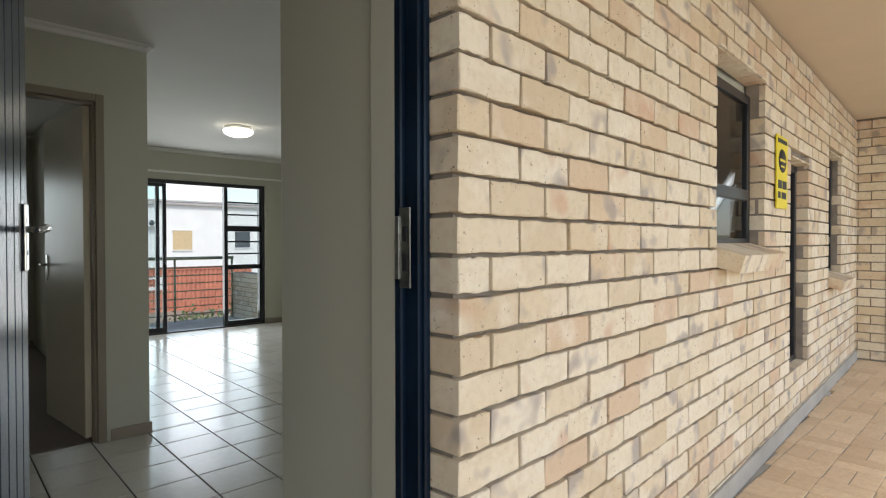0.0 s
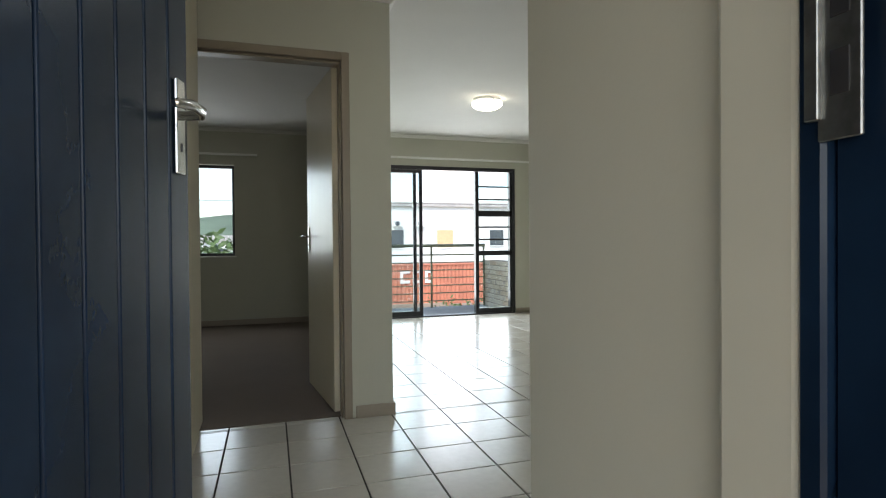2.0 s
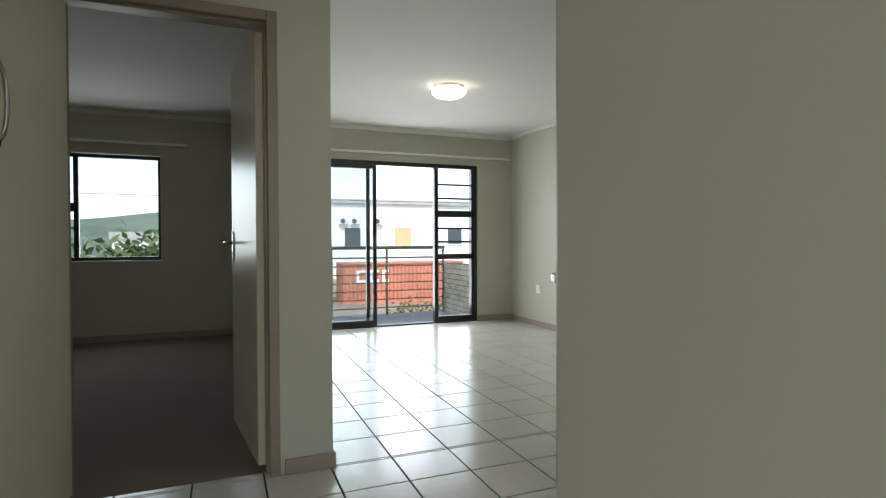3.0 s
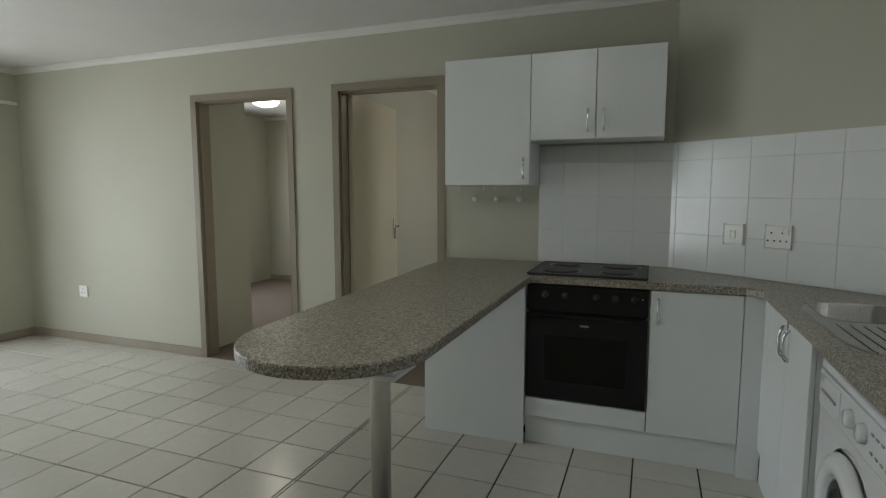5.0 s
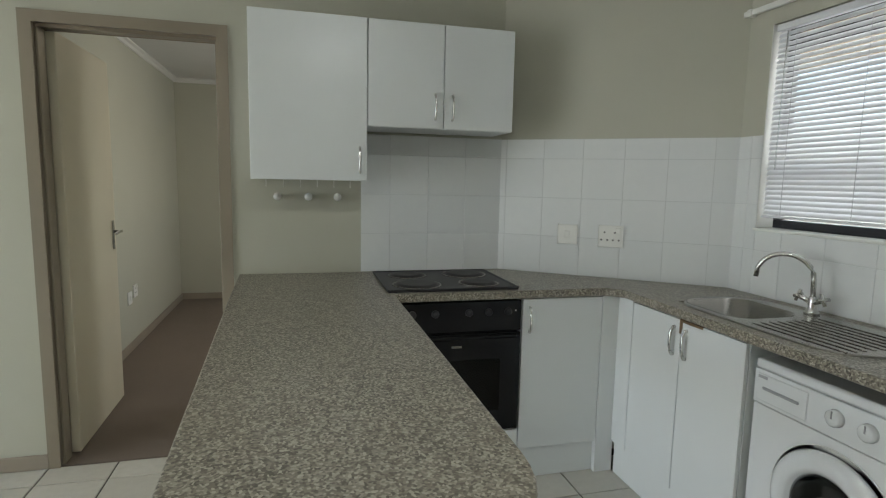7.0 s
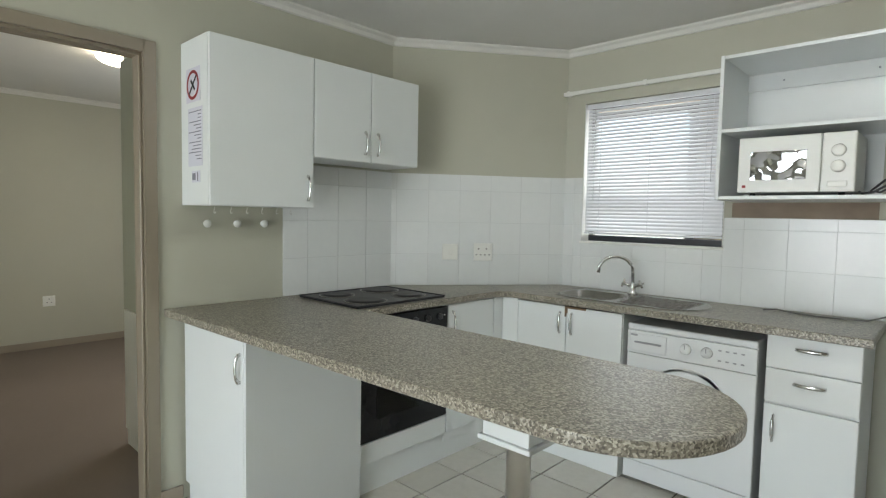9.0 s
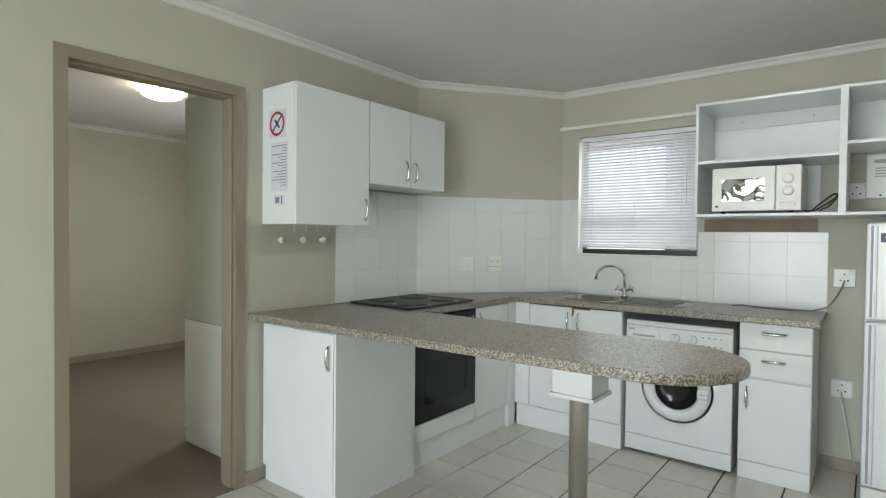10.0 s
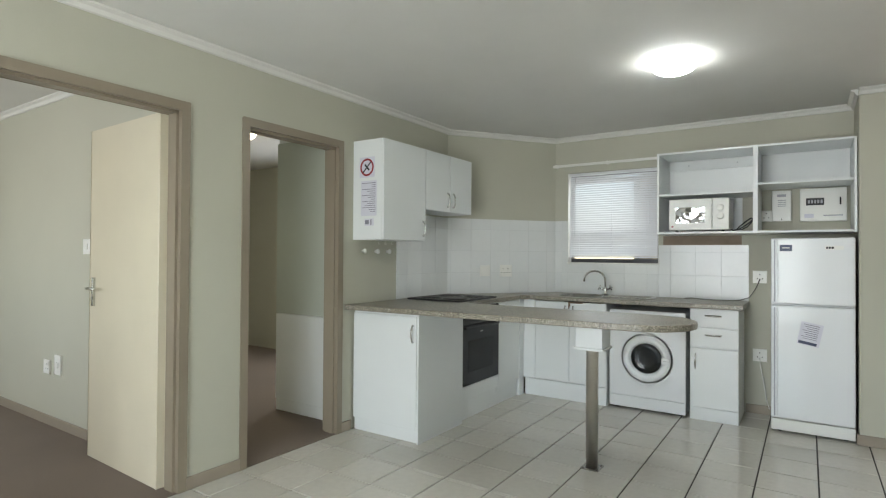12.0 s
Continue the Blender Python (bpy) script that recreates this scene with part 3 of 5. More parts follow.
def wall_cupboards():
    r = thing("wall_cupboard", (-0.15, 1.9, 1.366), "tall white melamine wall cupboard with notices on its side", "cupboard")
    part("body", box(-0.272, -0.002, 1.656, 2.16, 1.366, 2.08, 0.001), M_white, r)
    door_front(r, 'y', 1.656, 2.16, 1.366, 2.08, -0.273, 1.69, hz=1.46)
    r = thing("wall_cupboard", (-0.15, 1.3, 1.612), "short white two-door wall cupboard above the hob", "cupboard")
    part("body", box(-0.272, -0.002, 0.962, 1.654, 1.612, 2.08, 0.001), M_white, r)
    door_front(r, 'y', 1.305, 1.654, 1.612, 2.08, -0.273, 1.345, hz=1.71)
    door_front(r, 'y', 0.962, 1.303, 1.612, 2.08, -0.273, 1.262, hz=1.71)
    # no-smoking sign and notices on the side of the tall cupboard
    ym = 2.161
    s = thing("no_smoking_sign", (-0.14, ym, 1.86), "round red and black no smoking sticker on white", "sign")
    part("backing", box(-0.205, -0.065, ym, ym + 0.0015, 1.81, 1.955), M_paper, s)
    RX = Matrix.Translation((-0.135, ym + 0.0016, 1.882)) @ Matrix.Rotation(radians(-90), 4, 'X')
    bm = bmesh.new()
    for k in range(40):
        a0, a1 = 2 * math.pi * k / 40, 2 * math.pi * (k + 1) / 40
        vs = [bm.verts.new(RX @ Vector((rr * math.cos(a), rr * math.sin(a), 0.001))) for rr, a in ((0.049, a0), (0.063, a0), (0.063, a1), (0.049, a1))]
        bm.faces.new(vs)
    part("ring", bm, M_red, s)
    part("slash", box(-0.05, 0.05, -0.005, 0.005, 0.0008, 0.0016, m=RX @ Matrix.Rotation(radians(45), 4, 'Z')), M_blacki, s)
    part("cigarette", box(-0.03, 0.03, -0.006, 0.006, 0.0004, 0.0012, m=RX @ Matrix.Rotation(radians(-48), 4, 'Z')), M_blacki, s)
    nt = thing("notice", (-0.15, ym, 1.47), "printed paper notice taped to the cupboard side", "notice")
    part("sheet", box(-0.225, -0.08, ym, ym + 0.001, 1.535, 1.785), M_paper, nt)
    rnd = random.Random(2)
    for k in range(15):
        z = 1.77 - k * 0.0145
        for u0 in ((-0.215,) if k % 3 else (-0.215, -0.15)):
            w = rnd.uniform(0.03, 0.10)
            part("print_line", box(u0, min(u0 + w, -0.088), ym + 0.001, ym + 0.0014, z - 0.004, z), M_ink, nt)
    part("slip", box(-0.20, -0.115, ym, ym + 0.001, 1.465, 1.515), M_paper, nt, "smaller torn paper slip")
    part("print_line", box(-0.18, -0.17, ym + 0.001, ym + 0.0014, 1.47, 1.51), M_ink, nt)
    part("print_line", box(-0.155, -0.12, ym + 0.001, ym + 0.0014, 1.475, 1.505), M_ink, nt)


wall_cupboards()


def hooks():
    for y in (2.058, 1.912, 1.772):
        h = thing("coat_hook", (0, y, 1.284), "cream wooden coat hook screwed to the wall", "coat hook", "coat hooks under the cupboard")
        part("knob", lathe([(0.0001, 0.0), (0.010, 0.001), (0.009, 0.012), (0.017, 0.02), (0.019, 0.028), (0.013, 0.036), (0.0001, 0.038)], 16,
                           Matrix.Translation((-0.002, y, 1.284)) @ Matrix.Rotation(radians(-90), 4, 'Y')), M_ivory, h)
    for k in range(6):
        y = 2.10 - k * 0.075
        h = thing("cup_hook", (-0.2, y, 1.33), "small white cup hook under the cupboard", "hook", "cup hooks under the cupboard")
        pts = [(-0.2, y, 1.3655), (-0.2, y, 1.352)] + [(-0.2 + 0.009 * math.sin(a), y, 1.343 + 0.009 * math.cos(a)) for a in [radians(20 + 25 * j) for j in range(10)]]
        part("wire", tube(pts, 0.0016, 6), M_sock, h)


hooks()


def base_units():
    # peninsula cupboard, door to the living room
    r = thing("base_cupboard", (-0.3, 1.87, 0), "white peninsula base cupboard with a worn door", "cupboard")
    part("body", box(-0.585, -0.015, 1.602, 2.145, 0.09, 0.864, 0.001), M_white, r)
    part("side_panel", box(-0.602, -0.587, 1.602, 2.163, 0.0, 0.862, 0.001), M_white, r)
    part("plinth", box(-0.585, -0.018, 2.117, 2.145, 0.0, 0.088, 0.002), M_white, r)
    door_front(r, 'x', -0.584, -0.02, 0.09, 0.845, 2.147, -0.555, n=1, hz=0.73)
    # oven housing
    r = thing("oven_housing", (-0.3, 1.3, 0), "white housing round the built-in oven", "cupboard")
    part("body", boxes([(-0.55, -0.015, 1.0, 1.012, 0.12, 0.864), (-0.55, -0.015, 1.588, 1.6, 0.12, 0.864), (-0.55, -0.015, 1.012, 1.588, 0.10, 0.12)]), M_white, r)
    part("lower_panel", box(-0.583, -0.567, 1.003, 1.598, 0.155, 0.255, 0.0015), M_white, r)
    part("plinth", box(-0.56, -0.545, 0.60, 1.6, 0.0, 0.15, 0.002), M_white, r)
    o = thing("oven", (-0.3, 1.3, 0.262), "black glass built-in electric oven with control knobs", "oven")
    part("cavity", box(-0.565, -0.06, 1.014, 1.586, 0.262, 0.855), M_dark, o)
    d = part("door", box(-0.59, -0.566, 1.006, 1.594, 0.262, 0.715, 0.003), M_black, o)
    part("window", box(-0.592, -0.590, 1.10, 1.50, 0.36, 0.60, 0.001), M_glass_d, d)
    part("handle", box(-0.612, -0.590, 1.03, 1.57, 0.695, 0.712, 0.004), M_black, d)
    part("badge", box(-0.5925, -0.5905, 1.28, 1.325, 0.655, 0.665), M_steel, d)
    c = part("control_panel", box(-0.588, -0.566, 1.006, 1.594, 0.722, 0.858, 0.003), M_black, o)
    for y in (1.07, 1.16, 1.25, 1.40, 1.50):
        part("knob", lathe([(0.017, 0), (0.016, 0.012), (0.010, 0.016), (0.0001, 0.017)], 16, Matrix.Translation((-0.588, y, 0.81)) @ Matrix.Rotation(radians(-90), 4, 'Y')), M_dark, c)
    part("indicator", box(-0.5895, -0.588, 1.03, 1.036, 0.81, 0.816), M_sock, c)
    # cupboard beside the oven
    r = thing("base_cupboard", (-0.3, 0.8, 0), "white single-door base cupboard beside the oven", "cupboard")
    part("body", box(-0.565, -0.30, 0.62, 0.998, 0.10, 0.864), M_white, r)
    door_front(r, 'y', 0.60, 0.998, 0.155, 0.862, -0.567, 0.963, hz=0.765)
    # sink cupboard
    r = thing("sink_cupboard", (-0.97, 0.3, 0), "white two-door sink cupboard with swollen chipped edges", "cupboard")
    part("side_panel", box(-1.345, -1.33, 0.05, 0.5, 0.0, 0.862), M_white, r)
    part("base_board", box(-1.33, -0.62, 0.05, 0.49, 0.10, 0.115), M_white, r)
    part("corner_post", box(-0.586, -0.546, 0.507, 0.5985, 0.0, 0.862), M_white, r)
    part("filler", box(-0.70, -0.588, 0.502, 0.518, 0.155, 0.862, 0.001), M_white, r)
    part("plinth", box(-1.345, -0.60, 0.492, 0.506, 0.0, 0.15, 0.002), M_white, r)
    d = door_front(r, 'x', -1.02, -0.702, 0.155, 0.858, 0.502, -0.985, n=1, hz=0.765)
    part("swollen_edge", box(-1.0195, -1.012, 0.5035, 0.5195, 0.80, 0.8575, 0.001), M_raw, d, "dark swollen chipboard edge")
    d = door_front(r, 'x', -1.345, -1.022, 0.155, 0.858, 0.502, -1.057, n=1, hz=0.765)
    part("swollen_edge", boxes([(-1.14, -1.03, 0.5035, 0.5195, 0.847, 0.8575), (-1.03, -1.0225, 0.5035, 0.5195, 0.82, 0.8575)], 0.001), M_raw, d, "dark swollen chipboard edge")
    # drawer unit
    r = thing("drawer_unit", (-2.15, 0.25, 0), "white narrow unit with two drawers over a door", "cupboard")
    part("body", box(-2.322, -1.985, 0.03, 0.452, 0.0, 0.862), M_white, r)
    for z0, z1 in ((0.715, 0.86), (0.565, 0.712)):
        door_front(r, 'x', -2.322, -1.985, z0, z1, 0.454, -2.15, name="drawer", n=1, hz=(z0 + z1) / 2 + 0.02, horizontal=True)
    door_front(r, 'x', -2.322, -1.985, 0.10, 0.555, 0.454, -2.025, n=1, hz=0.45)
    part("plinth", box(-2.32, -1.99, 0.452, 0.462, 0.0, 0.095), M_white, r)


base_units()


def hob():
    r = thing("hob", (-0.33, 1.31, 0.902), "black four-plate electric hob set in the worktop", "hob")
    part("tray", box(-0.57, -0.075, 1.015, 1.60, 0.903, 0.911, 0.003, 2), M_dark, r)
    for x, y, q in ((-0.44, 1.16, 0.075), (-0.44, 1.45, 0.092), (-0.20, 1.16, 0.092), (-0.20, 1.45, 0.075)):
        part("hotplate", lathe([(q + 0.012, 0.910), (q + 0.010, 0.914), (q, 0.914), (q - 0.002, 0.920), (q - 0.02, 0.921), (0.02, 0.9195), (0.0001, 0.919)], 32, Matrix.Translation((x, y, 0))), M_plate, r)
        part("trim_ring", lathe([(q + 0.019, 0.9105), (q + 0.018, 0.9145), (q + 0.0125, 0.9148), (q + 0.0122, 0.9105)], 32, Matrix.Translation((x, y, 0))), M_steel, r, "bright steel trim ring")
    part("raised_edge", boxes([(-0.572, -0.073, 1.012, 1.024, 0.9105, 0.916), (-0.572, -0.073, 1.591, 1.603, 0.9105, 0.916), (-0.572, -0.560, 1.025, 1.590, 0.9105, 0.916), (-0.085, -0.073, 1.025, 1.590, 0.9105, 0.916)], 0.002), M_dark, r)


hob()


def sink():
    r = thing("sink", (-1.25, 0.27, 0.9), "stainless steel inset sink with a ribbed drainer", "sink")
    x0, x1, y0, y1, z = -1.69, -0.86, 0.075, 0.485, 0.9035
    def rr(x0, x1, y0, y1, rad, n=6):
        pts = []
        for cx, cy, a0 in ((x1 - rad, y1 - rad, 0), (x0 + rad, y1 - rad, 90), (x0 + rad, y0 + rad, 180), (x1 - rad, y0 + rad, 270)):
            pts += [(cx + rad * math.cos(radians(a0 + 90 * k / n)), cy + rad * math.sin(radians(a0 + 90 * k / n))) for k in range(n + 1)]
        return pts
    bm = bmesh.new()
    rim = [[bm.verts.new((x, y, zz)) for x, y in pts] for pts, zz in ((rr(x0, x1, y0, y1, 0.19), z - 0.001), (rr(x0 + 0.004, x1 - 0.004, y0 + 0.004, y1 - 0.004, 0.186), z + 0.004), (rr(-1.23, -0.90, 0.15, 0.45, 0.08), z + 0.0045))]
    for a, b in zip(rim, rim[1:]):
        for k in range(len(a)):
            bm.faces.new((a[k], a[(k + 1) % len(a)], b[(k + 1) % len(b)], b[k]))
    part("rim", bm, M_steel, r)
    rows = [(rr(-1.23, -0.90, 0.15, 0.45, 0.08), z + 0.0052), (rr(-1.225, -0.905, 0.155, 0.445, 0.08), z + 0.001), (rr(-1.21, -0.92, 0.17, 0.43, 0.075), 0.80), (rr(-1.19, -0.94, 0.19, 0.41, 0.07), 0.785)]
    bm = bmesh.new()
    rings = [[bm.verts.new((x, y, zz)) for x, y in pts] for pts, zz in rows]
    for a, b in zip(rings, rings[1:]):
        for k in range(len(a)):
            f = bm.faces.new((a[k], a[(k + 1) % len(a)], b[(k + 1) % len(b)], b[k]))
            f.smooth = True
    bm.faces.new(rings[-1])
    part("bowl", bm, M_steel, r, "shadowed steel bowl")
    for k in range(9):
        y = 0.15 + k * 0.036
        part("drainer_rib", tube([(-1.28, y, z + 0.0045), (-1.30, y, z + 0.0058), (-1.60, y, z + 0.0058), (-1.62, y, z + 0.0045)], 0.004, 8, flat=0.5), M_steel, r)
    t = thing("mixer_tap", (-1.21, 0.105, 0.908), "chrome mixer tap with a swan neck and cross handles", "tap")
    part("body", lathe([(0.027, 0.908), (0.025, 0.918), (0.016, 0.93), (0.018, 0.95), (0.014, 0.968), (0.012, 0.975), (0.0001, 0.976)], 20, Matrix.Translation((-1.21, 0.105, 0))), M_chrome, t)
    pts = [(-1.21, 0.105, 0.97), (-1.208, 0.108, 1.04)] + [(-1.208 + (0.085 - 0.085 * math.cos(a)) * 0.95, 0.108 + (0.085 - 0.085 * math.cos(a)) * 0.6, 1.04 + 0.085 * math.sin(a)) for a in [radians(15 * k) for k in range(1, 12)]]
    pts.append((pts[-1][0] + 0.004, pts[-1][1] + 0.002, pts[-1][2] - 0.035))
    part("spout", tube(pts, 0.0095, 12), M_chrome, t)
    for s in (-1, 1):
        a = Vector((-1.21, 0.105, 0.95))
        b = a + Vector((s * 0.052, 0.012, 0.022))
        h = part("tap_handle", tube([a, a.lerp(b, 0.6), b], [0.010, 0.010, 0.013], 10), M_chrome, t)
        d = (b - a).normalized()
        u = d.cross(Vector((0, 1, 0))).normalized()
        w = d.cross(u)
        for q in (u, w):
            part("cross_bar", tube([b - q * 0.024, b + q * 0.024], 0.0065, 8), M_chrome, h)


sink()


def peninsula_leg():
    r = thing("peninsula_post", (-1.68, 1.9, 0), "brushed steel tube post with a white block under the worktop", "post")
    part("block", boxes([(-1.76, -1.60, 1.79, 1.95, 0.72, 0.864), (-1.77, -1.59, 1.78, 1.96, 0.705, 0.72)], 0.002), M_white, r)
    part("post", lathe([(0.036, 0.006), (0.036, 0.70), (0.038, 0.704)], 28, Matrix.Translation((-1.68, 1.88, 0))), M_post, r)
    f = part("flange", box(-1.735, -1.625, 1.825, 1.935, 0.0, 0.007, 0.002), M_steel, r)
    for a, b in ((-0.042, -0.042), (0.042, -0.042), (0.042, 0.042), (-0.042, 0.042)):
        part("bolt", lathe([(0.006, 0.007), (0.006, 0.011), (0.0001, 0.012)], 6, Matrix.Translation((-1.68 + a, 1.88 + b, 0))), M_steel, f)


peninsula_leg()


def washing_machine():
    x0, x1, y0, y1 = -1.958, -1.365, 0.02, 0.49
    r = thing("washing_machine", (-1.66, 0.25, 0), "white front-loading washing machine under the worktop", "washing machine")
    part("body", box(x0, x1, y0, y1 - 0.012, 0.02, 0.80, 0.006, 2), M_appl, r)
    part("front_panel", box(x0, x1, y1 - 0.012, y1, 0.115, 0.667, 0.003), M_appl, r)
    part("kick_panel", box(x0, x1, y1 - 0.012, y1, 0.02, 0.112, 0.003), M_appl, r)
    part("lid", box(x0, x1, y0, y1 + 0.003, 0.786, 0.818, 0.008, 2), M_appl, r)
    c = part("control_panel", box(x0, x1, y1 - 0.012, y1 + 0.004, 0.67, 0.783, 0.004, 2), M_appl, r)
    part("drawer", box(x1 - 0.20, x1 - 0.015, y1 + 0.003, y1 + 0.008, 0.682, 0.772, 0.003), M_appl, c)
    part("drawer_grip", box(x1 - 0.175, x1 - 0.04, y1 + 0.0075, y1 + 0.012, 0.722, 0.732, 0.003), M_applgrey, c)
    for k, x in enumerate((x1 - 0.29, x1 - 0.385)):
        kn = part("dial", lathe([(0.026, 0.0), (0.024, 0.014), (0.020, 0.018), (0.0001, 0.019)], 24, Matrix.Translation((x, y1 + 0.004, 0.732)) @ Matrix.Rotation(radians(-90), 4, 'X')), M_appl, c)
        part("pointer", box(x - 0.002, x + 0.002, y1 + 0.022, y1 + 0.024, 0.732, 0.754), M_applgrey, kn)
    for k in range(4):
        for z in (0.749, 0.702):
            part("button", box(x0 + 0.05 + k * 0.032, x0 + 0.064 + k * 0.032, y1 + 0.004, y1 + 0.007, z, z + 0.006), M_applgrey, c)
    part("maker_badge", box(x1 - 0.055, x1 - 0.02, y1 + 0.008, y1 + 0.009, 0.757, 0.767), M_applgrey, c)
    MX = Matrix.Translation((-1.665, y1, 0.435)) @ Matrix.Rotation(radians(-90), 4, 'X')
    d = part("door", lathe([(0.185, 0.0), (0.190, 0.010), (0.185, 0.022), (0.165, 0.034), (0.140, 0.036), (0.125, 0.026), (0.122, 0.004)], 48, MX), M_appl, r, "round porthole door")
    part("door_seam", lathe([(0.2035, 0.0005), (0.2035, 0.003), (0.2005, 0.003), (0.2005, 0.0005)], 48, MX), M_edge, d)
    part("glass", lathe([(0.124, 0.012), (0.112, 0.020), (0.085, 0.022), (0.05, 0.010), (0.0001, 0.006)], 40, MX), M_glass_d, d, "dark glass bowl")
    part("drum", lathe([(0.121, 0.003), (0.118, 0.005), (0.10, 0.0042), (0.0001, 0.0035)], 40, MX), M_drum, d)
    part("latch", box(-1.845, -1.785, y1 + 0.022, y1 + 0.042, 0.405, 0.455, 0.006, 2), M_appl, d)
    part("print", box(-1.835, -1.80, y1 + 0.0415, y1 + 0.0428, 0.43, 0.434), M_applgrey, d)
    for x in (x0 + 0.05, x1 - 0.05):
        for y in (0.07, 0.42):
            part("foot", lathe([(0.02, 0), (0.02, 0.02), (0.012, 0.022)], 12, Matrix.Translation((x, y, 0))), M_dark, r)


washing_machine()


def shelves():
    r = thing("wall_shelf_unit", (-2.39, 0.25, 1.44), "open white melamine shelf unit on the wall over the fridge", "shelf")
    x0, x1, xm, f = -3.034, -1.726, -2.426, 0.42
    part("side", box(x1 - 0.016, x1, 0.002, f, 1.44, 2.10, 0.001), M_white, r)
    part("divider", box(xm - 0.016, xm + 0.016, 0.002, f + 0.002, 1.441, 2.099, 0.001), M_white, r)
    # the far side is cut away slantwise at its lower half
    bm = bmesh.new()
    prof = [(0.002, 1.44), (f, 1.44), (f, 1.70), (f - 0.02, 1.80), (f - 0.02, 2.10), (0.002, 2.10)]
    a = [bm.verts.new((x0, y, z)) for y, z in prof]
    b = [bm.verts.new((x0 + 0.016, y, z)) for y, z in prof]
    bm.faces.new(a)
    bm.faces.new(b[::-1])
    for k in range(6):
        bm.faces.new((a[k], a[(k + 1) % 6], b[(k + 1) % 6], b[k]))
    bmesh.ops.recalc_face_normals(bm, faces=bm.faces)
    part("side", bm, M_white, r)
    for u0, u1 in ((xm + 0.017, x1 - 0.017), (x0 + 0.017, xm - 0.017)):
        zs = (1.442, 1.748 if u1 > xm else 1.80, 2.083)
        for z in zs:
            part("shelf", box(u0, u1, 0.002, f - 0.002, z, z + 0.016, 0.001), M_white, r)
    for u0, u1, z0, z1 in ((xm + 0.017, x1 - 0.017, 1.765, 2.082), (xm + 0.12, x1 - 0.017, 1.459, 1.747), (x0 + 0.017, xm - 0.017, 1.817, 2.082)):
        part("back_panel", box(u0, u1, 0.0025, 0.012, z0, z1), M_white, r)
    part("rail", box(xm + 0.017, x1 - 0.017, 0.012, 0.026, 2.0, 2.082, 0.001), M_white, r)
    for x in (-1.9, -2.27):
        part("screw", lathe([(0.005, 0), (0.004, 0.002), (0.0001, 0.0025)], 8, Matrix.Translation((x, 0.026, 2.04)) @ Matrix.Rotation(radians(-90), 4, 'X')), M_applgrey, r)
    struct("bare_strip", box(-2.30, -1.69, 0.001, 0.006, 1.362, 1.438), M_brownstrip, "strip of bare brown plaster above the tiles", "trim")
    m = thing("microwave", (-2.04, 0.3, 1.46), "ivory microwave oven with two dials on the shelf", "microwave")
    a0, a1, z0, z1, y1 = -2.250, -1.815, 1.472, 1.718, 0.375
    part("body", box(a0, a1, 0.10, y1, z0, z1, 0.006, 2), M_ivory, m)
    d = part("door", box(a0 + 0.12, a1, y1 + 0.001, y1 + 0.026, z0, z1, 0.006, 2), M_ivory, m)
    part("window", box(a0 + 0.17, a1 - 0.05, y1 + 0.026, y1 + 0.0285, z0 + 0.055, z1 - 0.065, 0.001), M_wavy, d, "wavy mirror-like window film")
    part("badge", box(a1 - 0.035, a1 - 0.02, y1 + 0.026, y1 + 0.0275, z0 + 0.022, z0 + 0.034), M_red, d)
    c = part("control_panel", box(a0, a0 + 0.118, y1 + 0.001, y1 + 0.024, z0, z1, 0.006, 2), M_ivory, m)
    for z in (z1 - 0.075, z1 - 0.14):
        part("dial", lathe([(0.026, 0.0), (0.024, 0.013), (0.020, 0.016), (0.0001, 0.016)], 24, Matrix.Translation((a0 + 0.06, y1 + 0.024, z)) @ Matrix.Rotation(radians(-90), 4, 'X')), M_sock, c)
    part("open_button", box(a0 + 0.025, a0 + 0.095, y1 + 0.024, y1 + 0.029, z0 + 0.02, z0 + 0.045, 0.003), M_sock, c)
    for x in (a0 + 0.05, a1 - 0.05):
        for y in (0.14, 0.34):
            part("foot", lathe([(0.012, 1.4585), (0.012, 1.472), (0.0001, 1.473)], 10, Matrix.Translation((x, y, 0))), M_dark, m)
    cb = thing("power_cord", (-2.32, 0.35, 1.46), "black coiled power cord beside the microwave", "cable")
    part("cord", tube([(-2.255, 0.30, 1.475), (-2.275, 0.40, 1.464), (-2.31, 0.38, 1.47), (-2.36, 0.39, 1.50), (-2.395, 0.38, 1.53), (-2.405, 0.37, 1.545), (-2.40, 0.36, 1.53), (-2.37, 0.37, 1.49),
                        (-2.33, 0.38, 1.468), (-2.30, 0.37, 1.475), (-2.34, 0.40, 1.51), (-2.39, 0.36, 1.555), (-2.405, 0.2, 1.56), (-2.40, 0.06, 1.57)], 0.0045, 8), M_cable, cb)


shelves()


